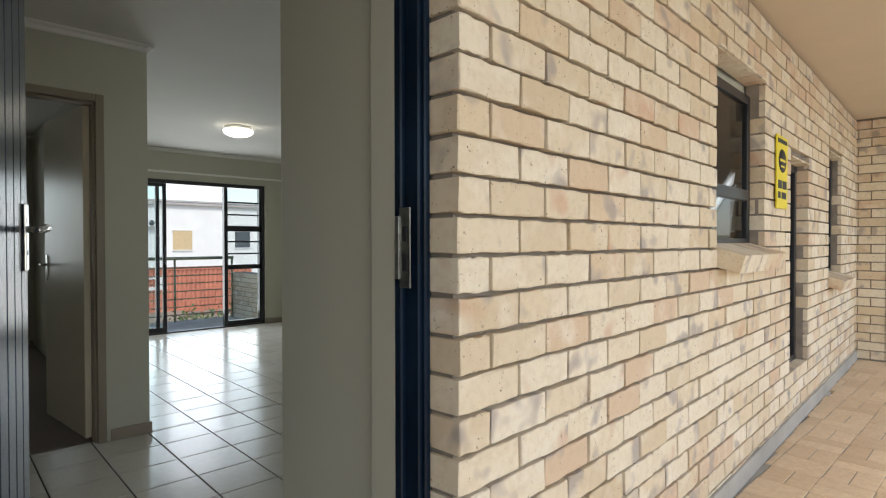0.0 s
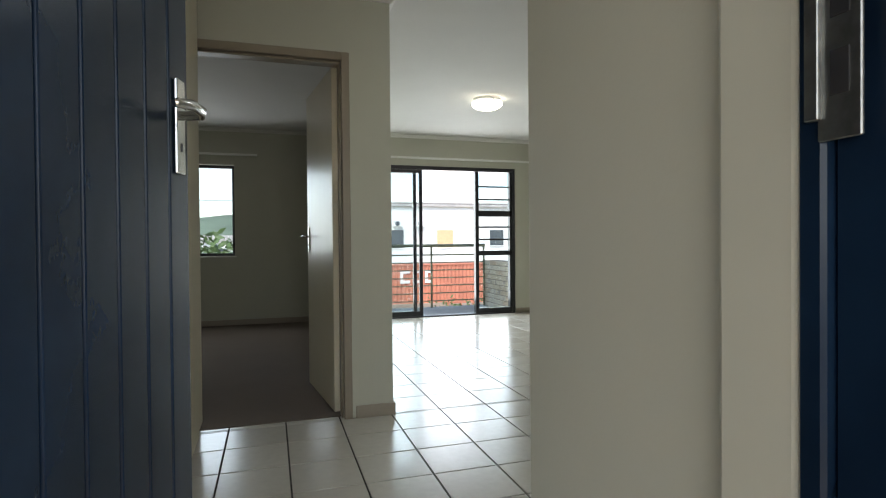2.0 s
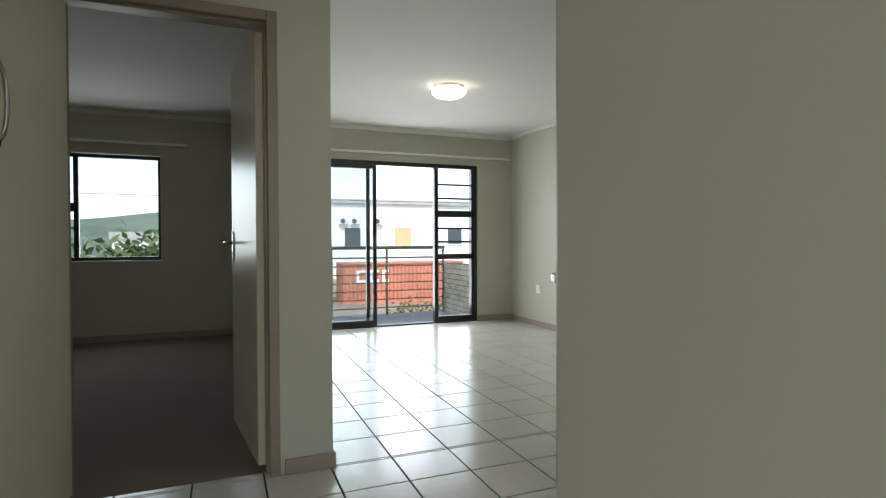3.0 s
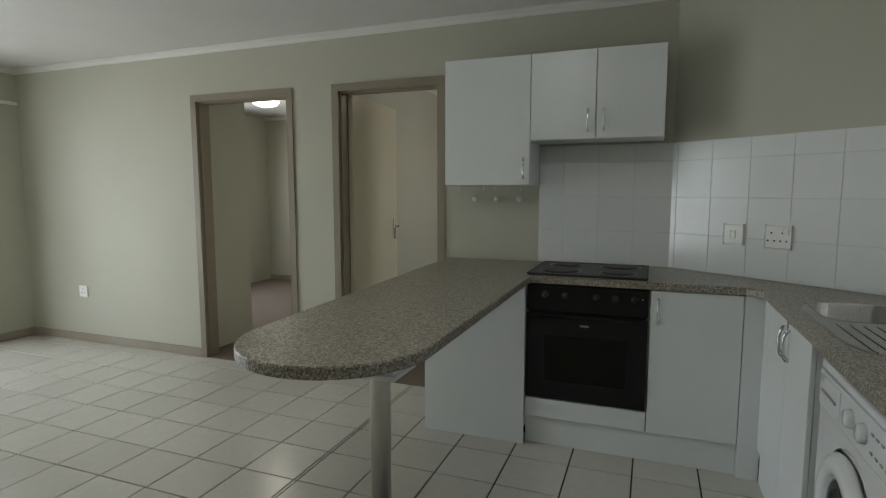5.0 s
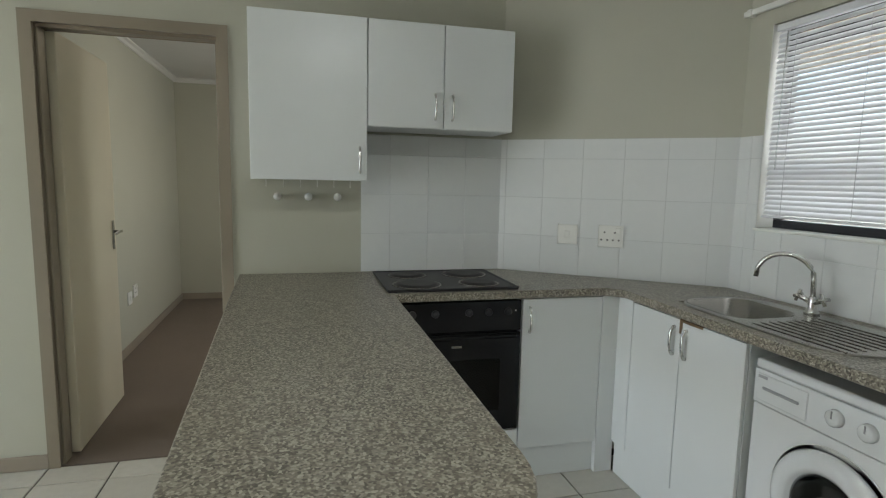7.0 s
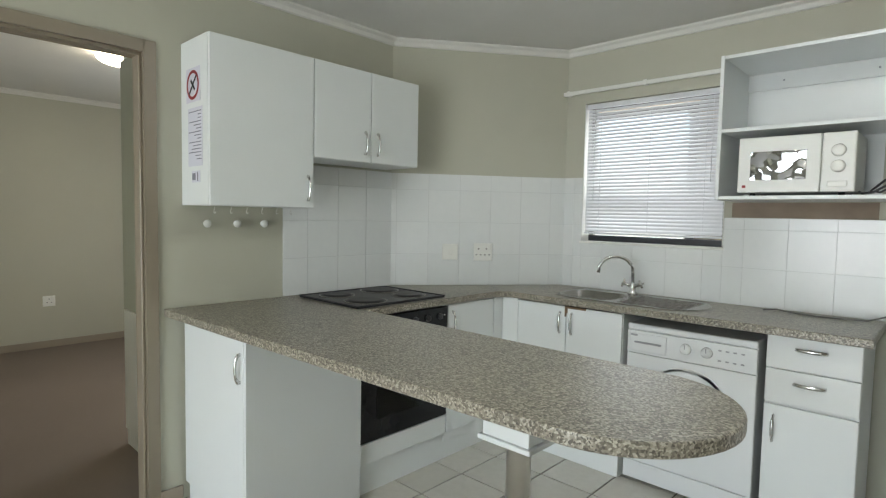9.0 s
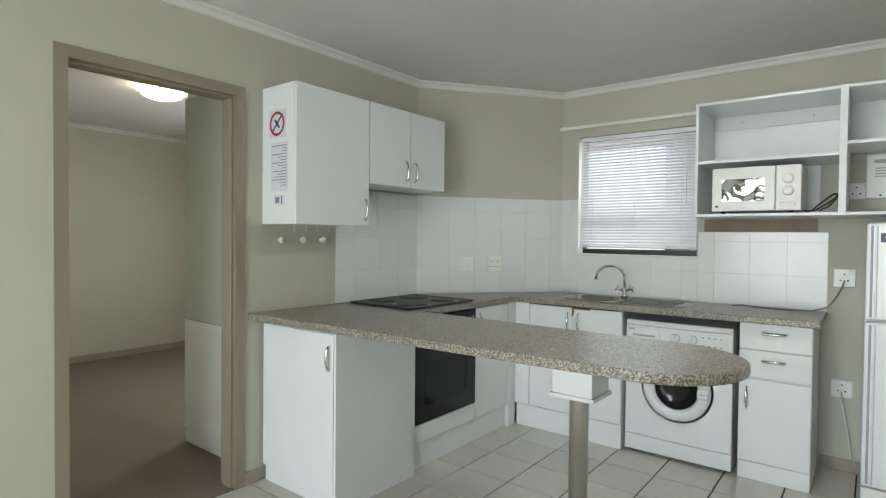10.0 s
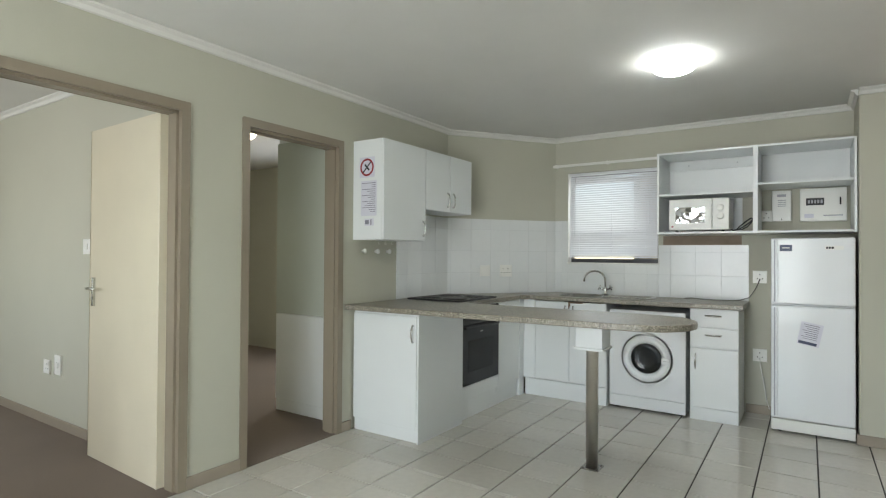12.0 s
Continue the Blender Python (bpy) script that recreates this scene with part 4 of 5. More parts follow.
def socket(x, y, z, n, double=False, kind="socket", w=0.1, h=0.1, holes=((0, 0.02), (-0.017, -0.014), (0.017, -0.014)), label="white wall socket plate"):
    """A wall plate; n is the wall's outward normal."""
    nv = Vector(n).normalized()
    u = Vector((0, 0, 1)).cross(nv).normalized()
    m = Matrix.Translation((x, y, z)) @ Matrix((u, Vector((0, 0, 1)), nv)).transposed().to_4x4()
    r = thing("wall_socket" if kind == "socket" else "wall_switch", (x, y, z), label, kind)
    p = part("plate", box(-w / 2, w / 2, -h / 2, h / 2, 0.001, 0.010, 0.003, 2, m), M_sock, r)
    if kind == "socket":
        for a, b in holes:
            # flat dark disc, coloured like the shade inside an uncut hole
            part("pin_hole", lathe([(0.0045, 0.0098), (0.0045, 0.0108), (0.0001, 0.0108)], 8, m @ Matrix.Translation((a, b, 0))), M_dark, p)
        part("rocker", box(w * 0.2, w * 0.4, h * 0.15, h * 0.4, 0.009, 0.014, 0.002, 1, m), M_sock, p)
    else:
        part("rocker", box(-0.012, 0.012, -0.018, 0.018, 0.009, 0.014, 0.002, 1, m), M_sock, p)
    return r


dn = (-math.sin(DA), math.cos(DA), 0)
pd = lambda s: DM @ Vector((s, 0.008, 0))
q = pd(0.545)
socket(q.x, q.y, 1.115, dn, w=0.12, h=0.11, holes=((-0.03, 0.02), (0.02, 0.02), (-0.045, -0.018), (-0.015, -0.018), (0.012, -0.018), (0.04, -0.018)), label="white double socket plate on the tiles")
q = pd(0.76)
socket(q.x, q.y, 1.115, dn, kind="switch", label="white isolator switch plate on the tiles")
socket(-2.43, 0.0, 1.10, (0, 1, 0), label="white wall socket with a grey plug lead")
socket(-2.43, 0.0, 0.47, (0, 1, 0), label="white wall socket low beside the fridge")
socket(0.0, 5.69, 0.45, (-1, 0, 0), label="white wall socket low on the living room wall")
socket(3.749, 1.95, 0.45, (-1, 0, 0), label="white wall socket in the far bedroom")
socket(2.0, 3.249, 0.45, (0, -1, 0), label="white wall socket behind the open door")
socket(1.85, 3.249, 0.42, (0, -1, 0), kind="switch", label="white blank plate behind the open door")
socket(1.9, 3.351, 0.42, (0, 1, 0), label="white wall socket in the bedroom")
socket(1.72, 3.351, 0.45, (0, 1, 0), kind="switch", label="white blank plate in the bedroom", h=0.14)
socket(1.30, 3.351, 1.3, (0, 1, 0), kind="switch", label="white light switch in the bedroom")
cb = thing("kettle_cord", (-2.1, 0.1, 0.905), "grey flex lying on the worktop and running to the socket", "cable")
part("cord", tube([(-2.43, 0.015, 1.085), (-2.425, 0.05, 1.06), (-2.40, 0.06, 1.0), (-2.36, 0.07, 0.935), (-2.29, 0.09, 0.909), (-2.2, 0.11, 0.907), (-2.1, 0.12, 0.907), (-2.0, 0.09, 0.907), (-1.93, 0.07, 0.912), (-1.88, 0.10, 0.907)], 0.004, 8), M_gcable, cb)
cb = thing("mains_flex", (-2.47, 0.05, 0.0), "white fridge lead hanging from the low socket", "cable")
part("cord", tube([(-2.43, 0.015, 0.45), (-2.435, 0.04, 0.40), (-2.46, 0.05, 0.25), (-2.48, 0.05, 0.12), (-2.50, 0.06, 0.06)], 0.004, 8), M_sock, cb)


def meters():
    r = thing("electricity_meter", (-2.58, 0.02, 1.54), "pale grey prepaid electricity keypad on the wall", "meter")
    part("case", box(-2.645, -2.515, 0.002, 0.05, 1.545, 1.785, 0.006, 2), M_ivory, r)
    part("display", box(-2.61, -2.55, 0.05, 0.052, 1.735, 1.755), M_applgrey, r)
    for k in range(4):
        part("print_line", box(-2.61, -2.555, 0.05, 0.0512, 1.705 - 0.015 * k, 1.711 - 0.015 * k), M_applgrey, r)
    part("screw", lathe([(0.005, 0.05), (0.0001, 0.052)], 8, Matrix.Translation((-2.58, 0.0, 1.56)) @ Matrix.Rotation(radians(-90), 4, 'X')), M_dark, r)
    r = thing("distribution_board", (-2.85, 0.02, 1.54), "white electrical distribution board with a breaker window", "fuse box")
    part("case", box(-2.995, -2.70, 0.002, 0.055, 1.538, 1.79, 0.006, 2), M_sock, r)
    w = part("breaker_window", box(-2.855, -2.74, 0.055, 0.058, 1.66, 1.715), M_dark, r)
    for k in range(5):
        part("breaker", box(-2.845 + k * 0.02, -2.832 + k * 0.02, 0.057, 0.066, 1.675, 1.70, 0.001), M_applgrey, w)
    part("main_switch", box(-2.96, -2.95, 0.055, 0.066, 1.66, 1.715, 0.002), M_dark, r)
    part("label_strip", box(-2.97, -2.85, 0.055, 0.0562, 1.575, 1.585), M_applgrey, r)
    part("label_strip", box(-2.79, -2.73, 0.055, 0.0562, 1.565, 1.595), M_paper, r)
    socket(-2.475, 0.0, 1.59, (0, 1, 0), label="white socket with a black plug behind the shelf", w=0.09, h=0.09)


meters()


def fridge():
    x0, x1, y1 = -3.022, -2.528, 0.47
    r = thing("fridge", (-2.775, 0.25, 0), "white two-door fridge freezer with notices on it", "fridge")
    part("body", box(x0, x1, 0.03, y1 - 0.055, 0.02, 1.395, 0.008, 2), M_appl, r)
    d1 = part("freezer_door", box(x0, x1, y1 - 0.05, y1, 0.925, 1.40, 0.012, 3), M_appl, r)
    d2 = part("fridge_door", box(x0, x1, y1 - 0.05, y1, 0.105, 0.915, 0.012, 3), M_appl, r)
    for d, z0, z1 in ((d1, 0.94, 1.385), (d2, 0.12, 0.90)):
        part("grip_strip", box(x1 - 0.028, x1 - 0.018, y1 - 0.002, y1 + 0.004, z0, z1, 0.002), M_applgrey, d, "grey grip groove")
        part("grip_trim", box(x1 - 0.045, x1 - 0.035, y1 - 0.002, y1 + 0.012, z0, z1, 0.003), M_appl, d)
    part("kick_strip", box(x0, x1, y1 - 0.052, y1 - 0.008, 0.018, 0.098, 0.004), M_ivory, r)
    for x in (x0 + 0.05, x1 - 0.05):
        for y in (0.08, 0.4):
            part("foot", lathe([(0.016, 0), (0.016, 0.022), (0.0001, 0.023)], 10, Matrix.Translation((x, y, 0))), M_dark, r)
    part("blue_sticker", box(x1 - 0.13, x1 - 0.055, y1, y1 + 0.0015, 1.305, 1.35, 0.0005), M_bluelab, d1)
    part("sticker_line", box(x1 - 0.115, x1 - 0.07, y1 + 0.0015, y1 + 0.002, 1.326, 1.331), M_sock, d1)
    part("maker_label", box(x0 + 0.065, x0 + 0.17, y1, y1 + 0.0015, 1.315, 1.342), M_ivory, d1)
    part("label_print", boxes([(x0 + 0.12, x0 + 0.135, y1 + 0.0015, y1 + 0.002, 1.321, 1.336), (x0 + 0.138, x0 + 0.15, y1 + 0.0015, y1 + 0.002, 1.321, 1.336), (x0 + 0.153, x0 + 0.165, y1 + 0.0015, y1 + 0.002, 1.321, 1.336)]), M_blacki, d1)
    nm = Matrix.Translation((-2.765, y1, 0.72)) @ Matrix.Rotation(radians(-11), 4, 'Y')
    n = thing("fridge_notice", (-2.765, y1, 0.65), "creased paper notice stuck on the fridge door", "notice")
    part("sheet", box(-0.066, 0.066, 0.0005, 0.002, -0.08, 0.08, m=nm), M_paper, n)
    for k in range(8):
        part("print_line", box(-0.045, 0.05 - 0.012 * (k % 3), 0.002, 0.0025, 0.062 - k * 0.014, 0.066 - k * 0.014, m=nm), M_ink, n)
    part("footer", box(-0.05, 0.06, 0.002, 0.0025, -0.075, -0.055, m=nm), M_bluelab, n)


fridge()


# ---- kitchen window, blind and rails ----
def kitchen_window():
    r = thing("window_1", (-1.23, -0.1, 1.19), "dark aluminium kitchen window behind a white venetian blind", "window", kind="structure")
    part("sill", box(-1.66, -0.80, -0.118, 0.012, 1.186, 1.198, 0.003), M_sock, r)
    for x in (-1.6495, -0.8135):
        part("reveal", box(x, x + 0.003, -0.118, 0.004, 1.199, 2.059), M_sock, r, "white painted reveal")
    part("window_frame", boxes([(-1.65, -0.81, -0.115, -0.085, 1.199, 1.235), (-1.65, -1.615, -0.115, -0.085, 1.236, 2.06), (-0.845, -0.81, -0.115, -0.085, 1.236, 2.06), (-1.615, -0.845, -0.115, -0.085, 2.03, 2.06)], 0.002), M_alu, r)
    b = thing("venetian_blind", (-1.23, -0.02, 1.24), "white aluminium venetian blind hanging half closed", "blind")
    x0, x1 = -1.642, -0.82
    part("headrail", box(x0, x1, -0.035, -0.006, 2.028, 2.056, 0.002), M_slat, b)
    zs = [2.012 - k * 0.0212 for k in range(36)]
    me = None
    for k, z in enumerate(zs):
        if me is None:
            bm = bmesh.new()
            pts = [(-0.0125 + 0.025 * j / 4, 0.0024 * (1 - ((j - 2) / 2) ** 2)) for j in range(5)]
            ang = radians(-57)
            pr = [(y * math.cos(ang) - zz * math.sin(ang), y * math.sin(ang) + zz * math.cos(ang)) for y, zz in pts]
            t_ = 0.0006
            lo = [[bm.verts.new((x, y, zz)) for y, zz in pr] for x in (x0 + 0.004, x1 - 0.004)]
            hi = [[bm.verts.new((x, y - 0.4 * t_, zz + t_)) for y, zz in pr] for x in (x0 + 0.004, x1 - 0.004)]
            for g in (lo, hi):
                for j in range(4):
                    bm.faces.new((g[0][j], g[0][j + 1], g[1][j + 1], g[1][j])).smooth = True
            me = bpy.data.meshes.new("slat")
            bm.to_mesh(me)
            bm.free()
            me.materials.append(M_slat)
        o = new("slat", me)
        o.parent = b
        o.matrix_parent_inverse = b.matrix_basis.inverted()
        o.location = (0, -0.022, z)
    part("bottom_rail", box(x0, x1, -0.033, -0.011, 1.245, 1.257, 0.002), M_slat, b)
    for x in (x0 + 0.1, -1.23, x1 - 0.1):
        part("ladder_cord", boxes([(x, x + 0.0015, -0.0095, -0.008, 1.257, 2.03)]), M_slat, b)
    part("wand", tube([(x1 - 0.06, -0.004, 2.02), (x1 - 0.058, -0.002, 1.45)], 0.003, 6), M_glass, b)
    part("cord", tube([(x0 + 0.07, -0.004, 2.02), (x0 + 0.07, -0.003, 1.55)], 0.0016, 6), M_slat, b)
    c = thing("curtain_rail", (-1.2, 0.02, 2.135), "white curtain rail over the kitchen window", "curtain rail")
    part("rail", box(-1.742, -0.665, 0.012, 0.03, 2.122, 2.146, 0.003), M_sock, c)
    for x in (-1.72, -1.2, -0.7):
        part("bracket", box(x - 0.012, x + 0.012, 0.001, 0.034, 2.118, 2.15, 0.002), M_sock, c)


kitchen_window()

c = thing("curtain_rail", (-1.55, NY - 0.03, 2.10), "long white curtain rail over the sliding door", "curtain rail")
part("rail", box(WL + 0.03, -0.03, NY - 0.045, NY - 0.02, 2.092, 2.118, 0.003), M_sock, c)
for x in (-2.9, -1.9, -1.0, -0.1):
    part("bracket", box(x - 0.012, x + 0.012, NY - 0.046, NY - 0.001, 2.095, 2.124, 0.002), M_sock, c)
c = thing("curtain_rail", (-4.6, BY - 0.03, 2.08), "white curtain rail over the bedroom window", "curtain rail")
part("rail", box(-5.5, -3.9, BY - 0.045, BY - 0.02, 2.072, 2.098, 0.003), M_sock, c)
for x in (-5.4, -4.7, -4.0):
    part("bracket", box(x - 0.012, x + 0.012, BY - 0.046, BY - 0.001, 2.075, 2.1, 0.002), M_sock, c)


# ---- ceiling lamps ----
def dome_lamp(x, y, mat, label, r=0.15, drop=0.0):
    t = thing("ceiling_lamp", (x, y, H), label, "ceiling lamp", "ceiling lamps")
    z = H - drop
    part("base", lathe([(r * 0.92, H - 0.001), (r * 0.94, z - 0.02), (r * 0.6, z - 0.022)], 40, Matrix.Translation((x, y, 0))), M_sock, t)
    pr = [(r, z - 0.018)] + [(r * math.cos(radians(a)), z - 0.024 - 0.06 * math.sin(radians(a))) for a in range(0, 90, 9)] + [(0.0001, z - 0.084)]
    part("shade", lathe(pr, 40, Matrix.Translation((x, y, 0))), mat, t, "lit opal glass dome")
    for k in range(3):
        a = radians(30 + 120 * k)
        part("clip", box(-0.008, 0.014, -0.006, 0.006, z - 0.035, z - 0.012, 0.002, 1, Matrix.Translation((x, y, 0)) @ Matrix.Rotation(a, 4, 'Z') @ Matrix.Translation((r, 0, 0))), M_chrome, t)


dome_lamp(-1.69, 4.45, M_lamp, "lit dome ceiling lamp of opal glass in the living room", drop=0.025)
dome_lamp(-2.10, 1.70, M_lamp_k, "brightly lit dome ceiling lamp of opal glass by the kitchen", 0.13)
dome_lamp(1.7, 1.9, M_lamp_w, "lit dome ceiling lamp in the far bedroom")
dome_lamp(2.13, 5.35, M_lamp, "lit dome ceiling lamp in the other bedroom")


# ---- hall and bedroom cupboards ----
def hall_cupboard():
    r = thing("hall_cupboard", (-4.33, 1.63, 0), "tall cream built-in hall cupboard with two bow handles", "cupboard")
    x, y0, ym, y1 = -4.095, 0.82, 1.63, 2.44
    part("body", box(WX + 0.002, x - 0.018, y0, y1, 0.0, 2.3, 0.002), M_leaf, r)
    for a, b, hy in ((y0, ym, 1.54), (ym, y1, 1.71)):
        d = part("door", box(x - 0.016, x, a + 0.002, b - 0.002, 0.08, 2.28, 0.002), M_leaf, r)
        part("handle", bow((x, hy, 1.30), (x, hy, 1.52), (1, 0, 0), 0.03, 0.006), M_steel, d, "dull metal bow handle")
    part("plinth", box(x - 0.03, x - 0.02, y0, y1, 0.0, 0.078), M_leaf, r)


hall_cupboard()


def bedroom_cupboard(x0, x1, y0, y1, z1, label):
    r = thing("bedroom_cupboard", ((x0 + x1) / 2, (y0 + y1) / 2, 0), label, "wardrobe")
    part("body", box(x0, x1, y0, y1, 0.006, z1, 0.003), M_white, r)
    part("lower_door", box(x0 + 0.002, x1 - 0.002, y1, y1 + 0.016, 0.1, 0.78, 0.002), M_white, r)
    part("upper_door", box(x0 + 0.002, x1 - 0.002, y1, y1 + 0.016, 0.785, z1 - 0.15, 0.002), M_frost, r, "pale frosted upper door panel")
    part("plinth", box(x0 + 0.002, x1 - 0.002, y1, y1 + 0.006, 0.006, 0.095), M_white, r)


bedroom_cupboard(0.16, 0.83, 1.56, 2.145, 2.3, "white built-in wardrobe just inside the far bedroom doorway")
struct("wall_room_return", box(0.12, 0.66, 4.42, 4.54, 0, H), M_wall, "pale wall return inside the bedroom doorway", "wall")


# ---- windows and sliding door ----
def pane(name, x0, x1, y, z0, z1, parent):
    p = part(name, box(x0, x1, y, y + 0.005, z0, z1), M_glass, parent)
    p.visible_shadow = False
    return p


def sliding_door():
    y = NY + 0.05
    r = thing("sliding_door", (-1.67, y, 0), "dark aluminium sliding balcony door standing half open beside a barred sidelight", "sliding door", kind="structure")
    part("outer_frame", boxes([(SX0, SX1, y - 0.03, y + 0.07, ST - 0.05, ST), (SX0, SX0 + 0.045, y - 0.03, y + 0.07, 0, ST - 0.05), (SX1 - 0.045, SX1, y - 0.03, y + 0.07, 0, ST - 0.05),
                               (SX0 + 0.045, SX1 - 0.045, y - 0.03, y + 0.07, 0, 0.018)], 0.002), M_alu, r)
    for x0, x1, yy in ((-2.80, -1.825, y - 0.02), (-2.805, -1.895, y + 0.03)):
        s = part("sash", boxes([(x0, x0 + 0.045, yy, yy + 0.035, 0.02, ST - 0.052), (x1 - 0.045, x1, yy, yy + 0.035, 0.02, ST - 0.052), (x0 + 0.045, x1 - 0.045, yy, yy + 0.035, 0.02, 0.085),
                                (x0 + 0.045, x1 - 0.045, yy, yy + 0.035, ST - 0.095, ST - 0.052)], 0.002), M_alu, r)
        pane("pane", x0 + 0.045, x1 - 0.045, yy + 0.015, 0.085, ST - 0.095, s)
    part("pull_handle", boxes([(-1.858, -1.842, y - 0.045, y - 0.02, 0.90, 1.14)], 0.003), M_alu, r)
    a, b = -1.075, SX1 - 0.045
    f = part("sidelight_frame", boxes([(a, a + 0.05, y - 0.02, y + 0.05, 0.02, ST - 0.052), (a + 0.05, b, y - 0.02, y + 0.05, 1.345, 1.425), (a + 0.05, b, y - 0.02, y + 0.05, 0.81, 0.875),
                                       (a + 0.05, b, y - 0.02, y + 0.05, 0.02, 0.085), (b - 0.03, b, y - 0.02, y + 0.05, 0.085, ST - 0.052)], 0.002), M_alu, r)
    for z0, z1 in ((1.425, ST - 0.052), (0.875, 1.345), (0.085, 0.81)):
        pane("pane", a + 0.05, b - 0.03, y + 0.02, z0, z1, f)
    for z in (1.755, 1.58, 1.20, 1.03):
        part("burglar_bar", box(a + 0.05, b - 0.03, y - 0.012, y - 0.002, z - 0.011, z + 0.011, 0.002), M_alu, f)


sliding_door()


def bedroom_window():
    y = BY + 0.08
    r = thing("window_2", (-4.7, y, BZ0), "dark aluminium bedroom window with an opening light", "window", kind="structure")
    part("window_frame", boxes([(BX0, BX1, y, y + 0.05, BZ0, BZ0 + 0.035), (BX0, BX1, y, y + 0.05, BZ1 - 0.035, BZ1), (BX0, BX0 + 0.035, y, y + 0.05, BZ0 + 0.035, BZ1 - 0.035),
                                (BX1 - 0.03, BX1, y, y + 0.05, BZ0 + 0.035, BZ1 - 0.035), (-4.98, -4.935, y, y + 0.05, BZ0 + 0.035, BZ1 - 0.035), (BX0 + 0.035, -4.98, y, y + 0.05, 1.36, 1.45)], 0.002), M_alu, r)
    pane("pane", -4.935, BX1 - 0.03, y + 0.02, BZ0 + 0.035, BZ1 - 0.035, r)
    pane("pane", BX0 + 0.035, -4.98, y + 0.02, BZ0 + 0.035, 1.36, r)
    pane("pane", BX0 + 0.035, -4.98, y + 0.02, 1.45, BZ1 - 0.035, r)
    part("sill", box(BX0 - 0.02, BX1 + 0.02, BY - 0.015, y, BZ0 - 0.015, BZ0 - 0.001, 0.003), M_sock, r)


bedroom_window()


# ---- balcony ----
struct("balcony_floor", box(-6.3, 0.4, NY + 0.16, 7.75, -0.2, -0.03), M_conc, "bare concrete balcony floor", "balcony floor")


def railing():
    y = 7.62
    r = thing("balcony_railing", (-1.5, y, -0.03), "pale green painted steel balcony railing with thin rods", "railing")
    part("top_rail", tube([(-3.3, y, 0.945), (-0.46, y, 0.945)], 0.024, 12), M_rail, r)
    part("second_rail", tube([(-3.3, y, 0.80), (-0.46, y, 0.80)], 0.012, 10), M_rail, r)
    for z in (0.68, 0.56, 0.44, 0.32, 0.20, 0.08):
        part("rod", tube([(-3.3, y, z), (-0.46, y, z)], 0.009, 8), M_rail, r)
    for x in (-3.28, -2.15, -1.35, -0.47):
        part("post", tube([(x, y + 0.02, -0.03), (x, y + 0.02, 0.93)], 0.016, 10), M_rail, r)


railing()
for k, (px, w) in enumerate(((-0.43, 0.22),)):
    struct("balcony_side_wall", boxes([(px, px + w, NY + 0.225, 7.75, -0.2, 0.70)]), M_mortar, "low side wall of cream face brick on the balcony", "wall")


# ---- outside, north ----
GZ = -3.3
struct("ground", boxes([(-400, 400, 8.2, 700, GZ - 0.5, GZ), (-400, 400, -400, 8.2, GZ - 0.5, GZ - 0.02)]), M_soil, "sandy open ground below the flat", "ground")


def container(x0, x1, y0, label, lettered):
    r = thing("shipping_container", ((x0 + x1) / 2, y0, GZ), label, "container", "shipping containers")
    z0, z1 = GZ + 0.1, GZ + 2.69
    bm = bmesh.new()
    n = int((x1 - x0) / 0.28)
    pts = []
    for k in range(n):
        a = x0 + (x1 - x0) * k / n
        s = (x1 - x0) / n
        pts += [(a, 0.0), (a + s * 0.3, 0.0), (a + s * 0.5, 0.05), (a + s * 0.8, 0.05)]
    pts.append((x1, 0.0))
    lo = [bm.verts.new((x, y0 + d, z0)) for x, d in pts]
    hi = [bm.verts.new((x, y0 + d, z1)) for x, d in pts]
    for k in range(len(pts) - 1):
        bm.faces.new((lo[k], lo[k + 1], hi[k + 1], hi[k]))
    add_box(bm, x0, x1, y0 + 0.06, y0 + 2.43, z0, z1)
    part("body", bm, M_cont, r)
    part("top_rail", box(x0 - 0.02, x1 + 0.02, y0 - 0.04, y0 + 2.45, z1, z1 + 0.1), M_cont, r)
    part("bottom_rail", box(x0 - 0.02, x1 + 0.02, y0 - 0.04, y0 + 2.45, GZ, z0), M_cont, r)
    if lettered:
        for k, (a, w) in enumerate(((0.9, 0.7), (1.8, 0.7), (2.7, 0.5), (9.4, 0.9))):
            part("mark", boxes([(x0 + a, x0 + a + w, y0 - 0.05, y0 - 0.045, z1 - 1.25, z1 - 1.05), (x0 + a, x0 + a + 0.2, y0 - 0.05, y0 - 0.045, z1 - 1.05, z1 - 0.55), (x0 + a, x0 + a + w, y0 - 0.05, y0 - 0.045, z1 - 0.55, z1 - 0.4)]), M_plaster_x, r)


container(4.0, 12.9, 37.0, "orange red steel shipping container with white markings", True)
container(-6.0, 3.6, 38.5, "faded red steel shipping container on the open ground", False)


def far_building(name, x0, x1, y0, h, label, wins, depth=12, roof=0.5):
    r = thing(name, ((x0 + x1) / 2, y0, GZ), label, "building")
    part("wall", box(x0, x1, y0, y0 + depth, GZ, GZ + h), M_plaster_x, r)
    part("roof", box(x0 - 0.3, x1 + 0.3, y0 - 0.3, y0 + depth + 0.3, GZ + h, GZ + h + roof), M_roof, r)
    for x, z, w, hh, mt in wins:
        wdw = part("window" if mt is M_winx else "door", box(x, x + w, y0 - 0.06, y0 - 0.01, z, z + hh), mt, r)
        part("lintel", box(x - 0.1, x + w + 0.1, y0 - 0.09, y0 - 0.005, z + hh, z + hh + 0.1), M_plaster_x, wdw)
        part("sill", box(x - 0.1, x + w + 0.1, y0 - 0.12, y0 - 0.005, z - 0.1, z), M_plaster_x, wdw)
    return r


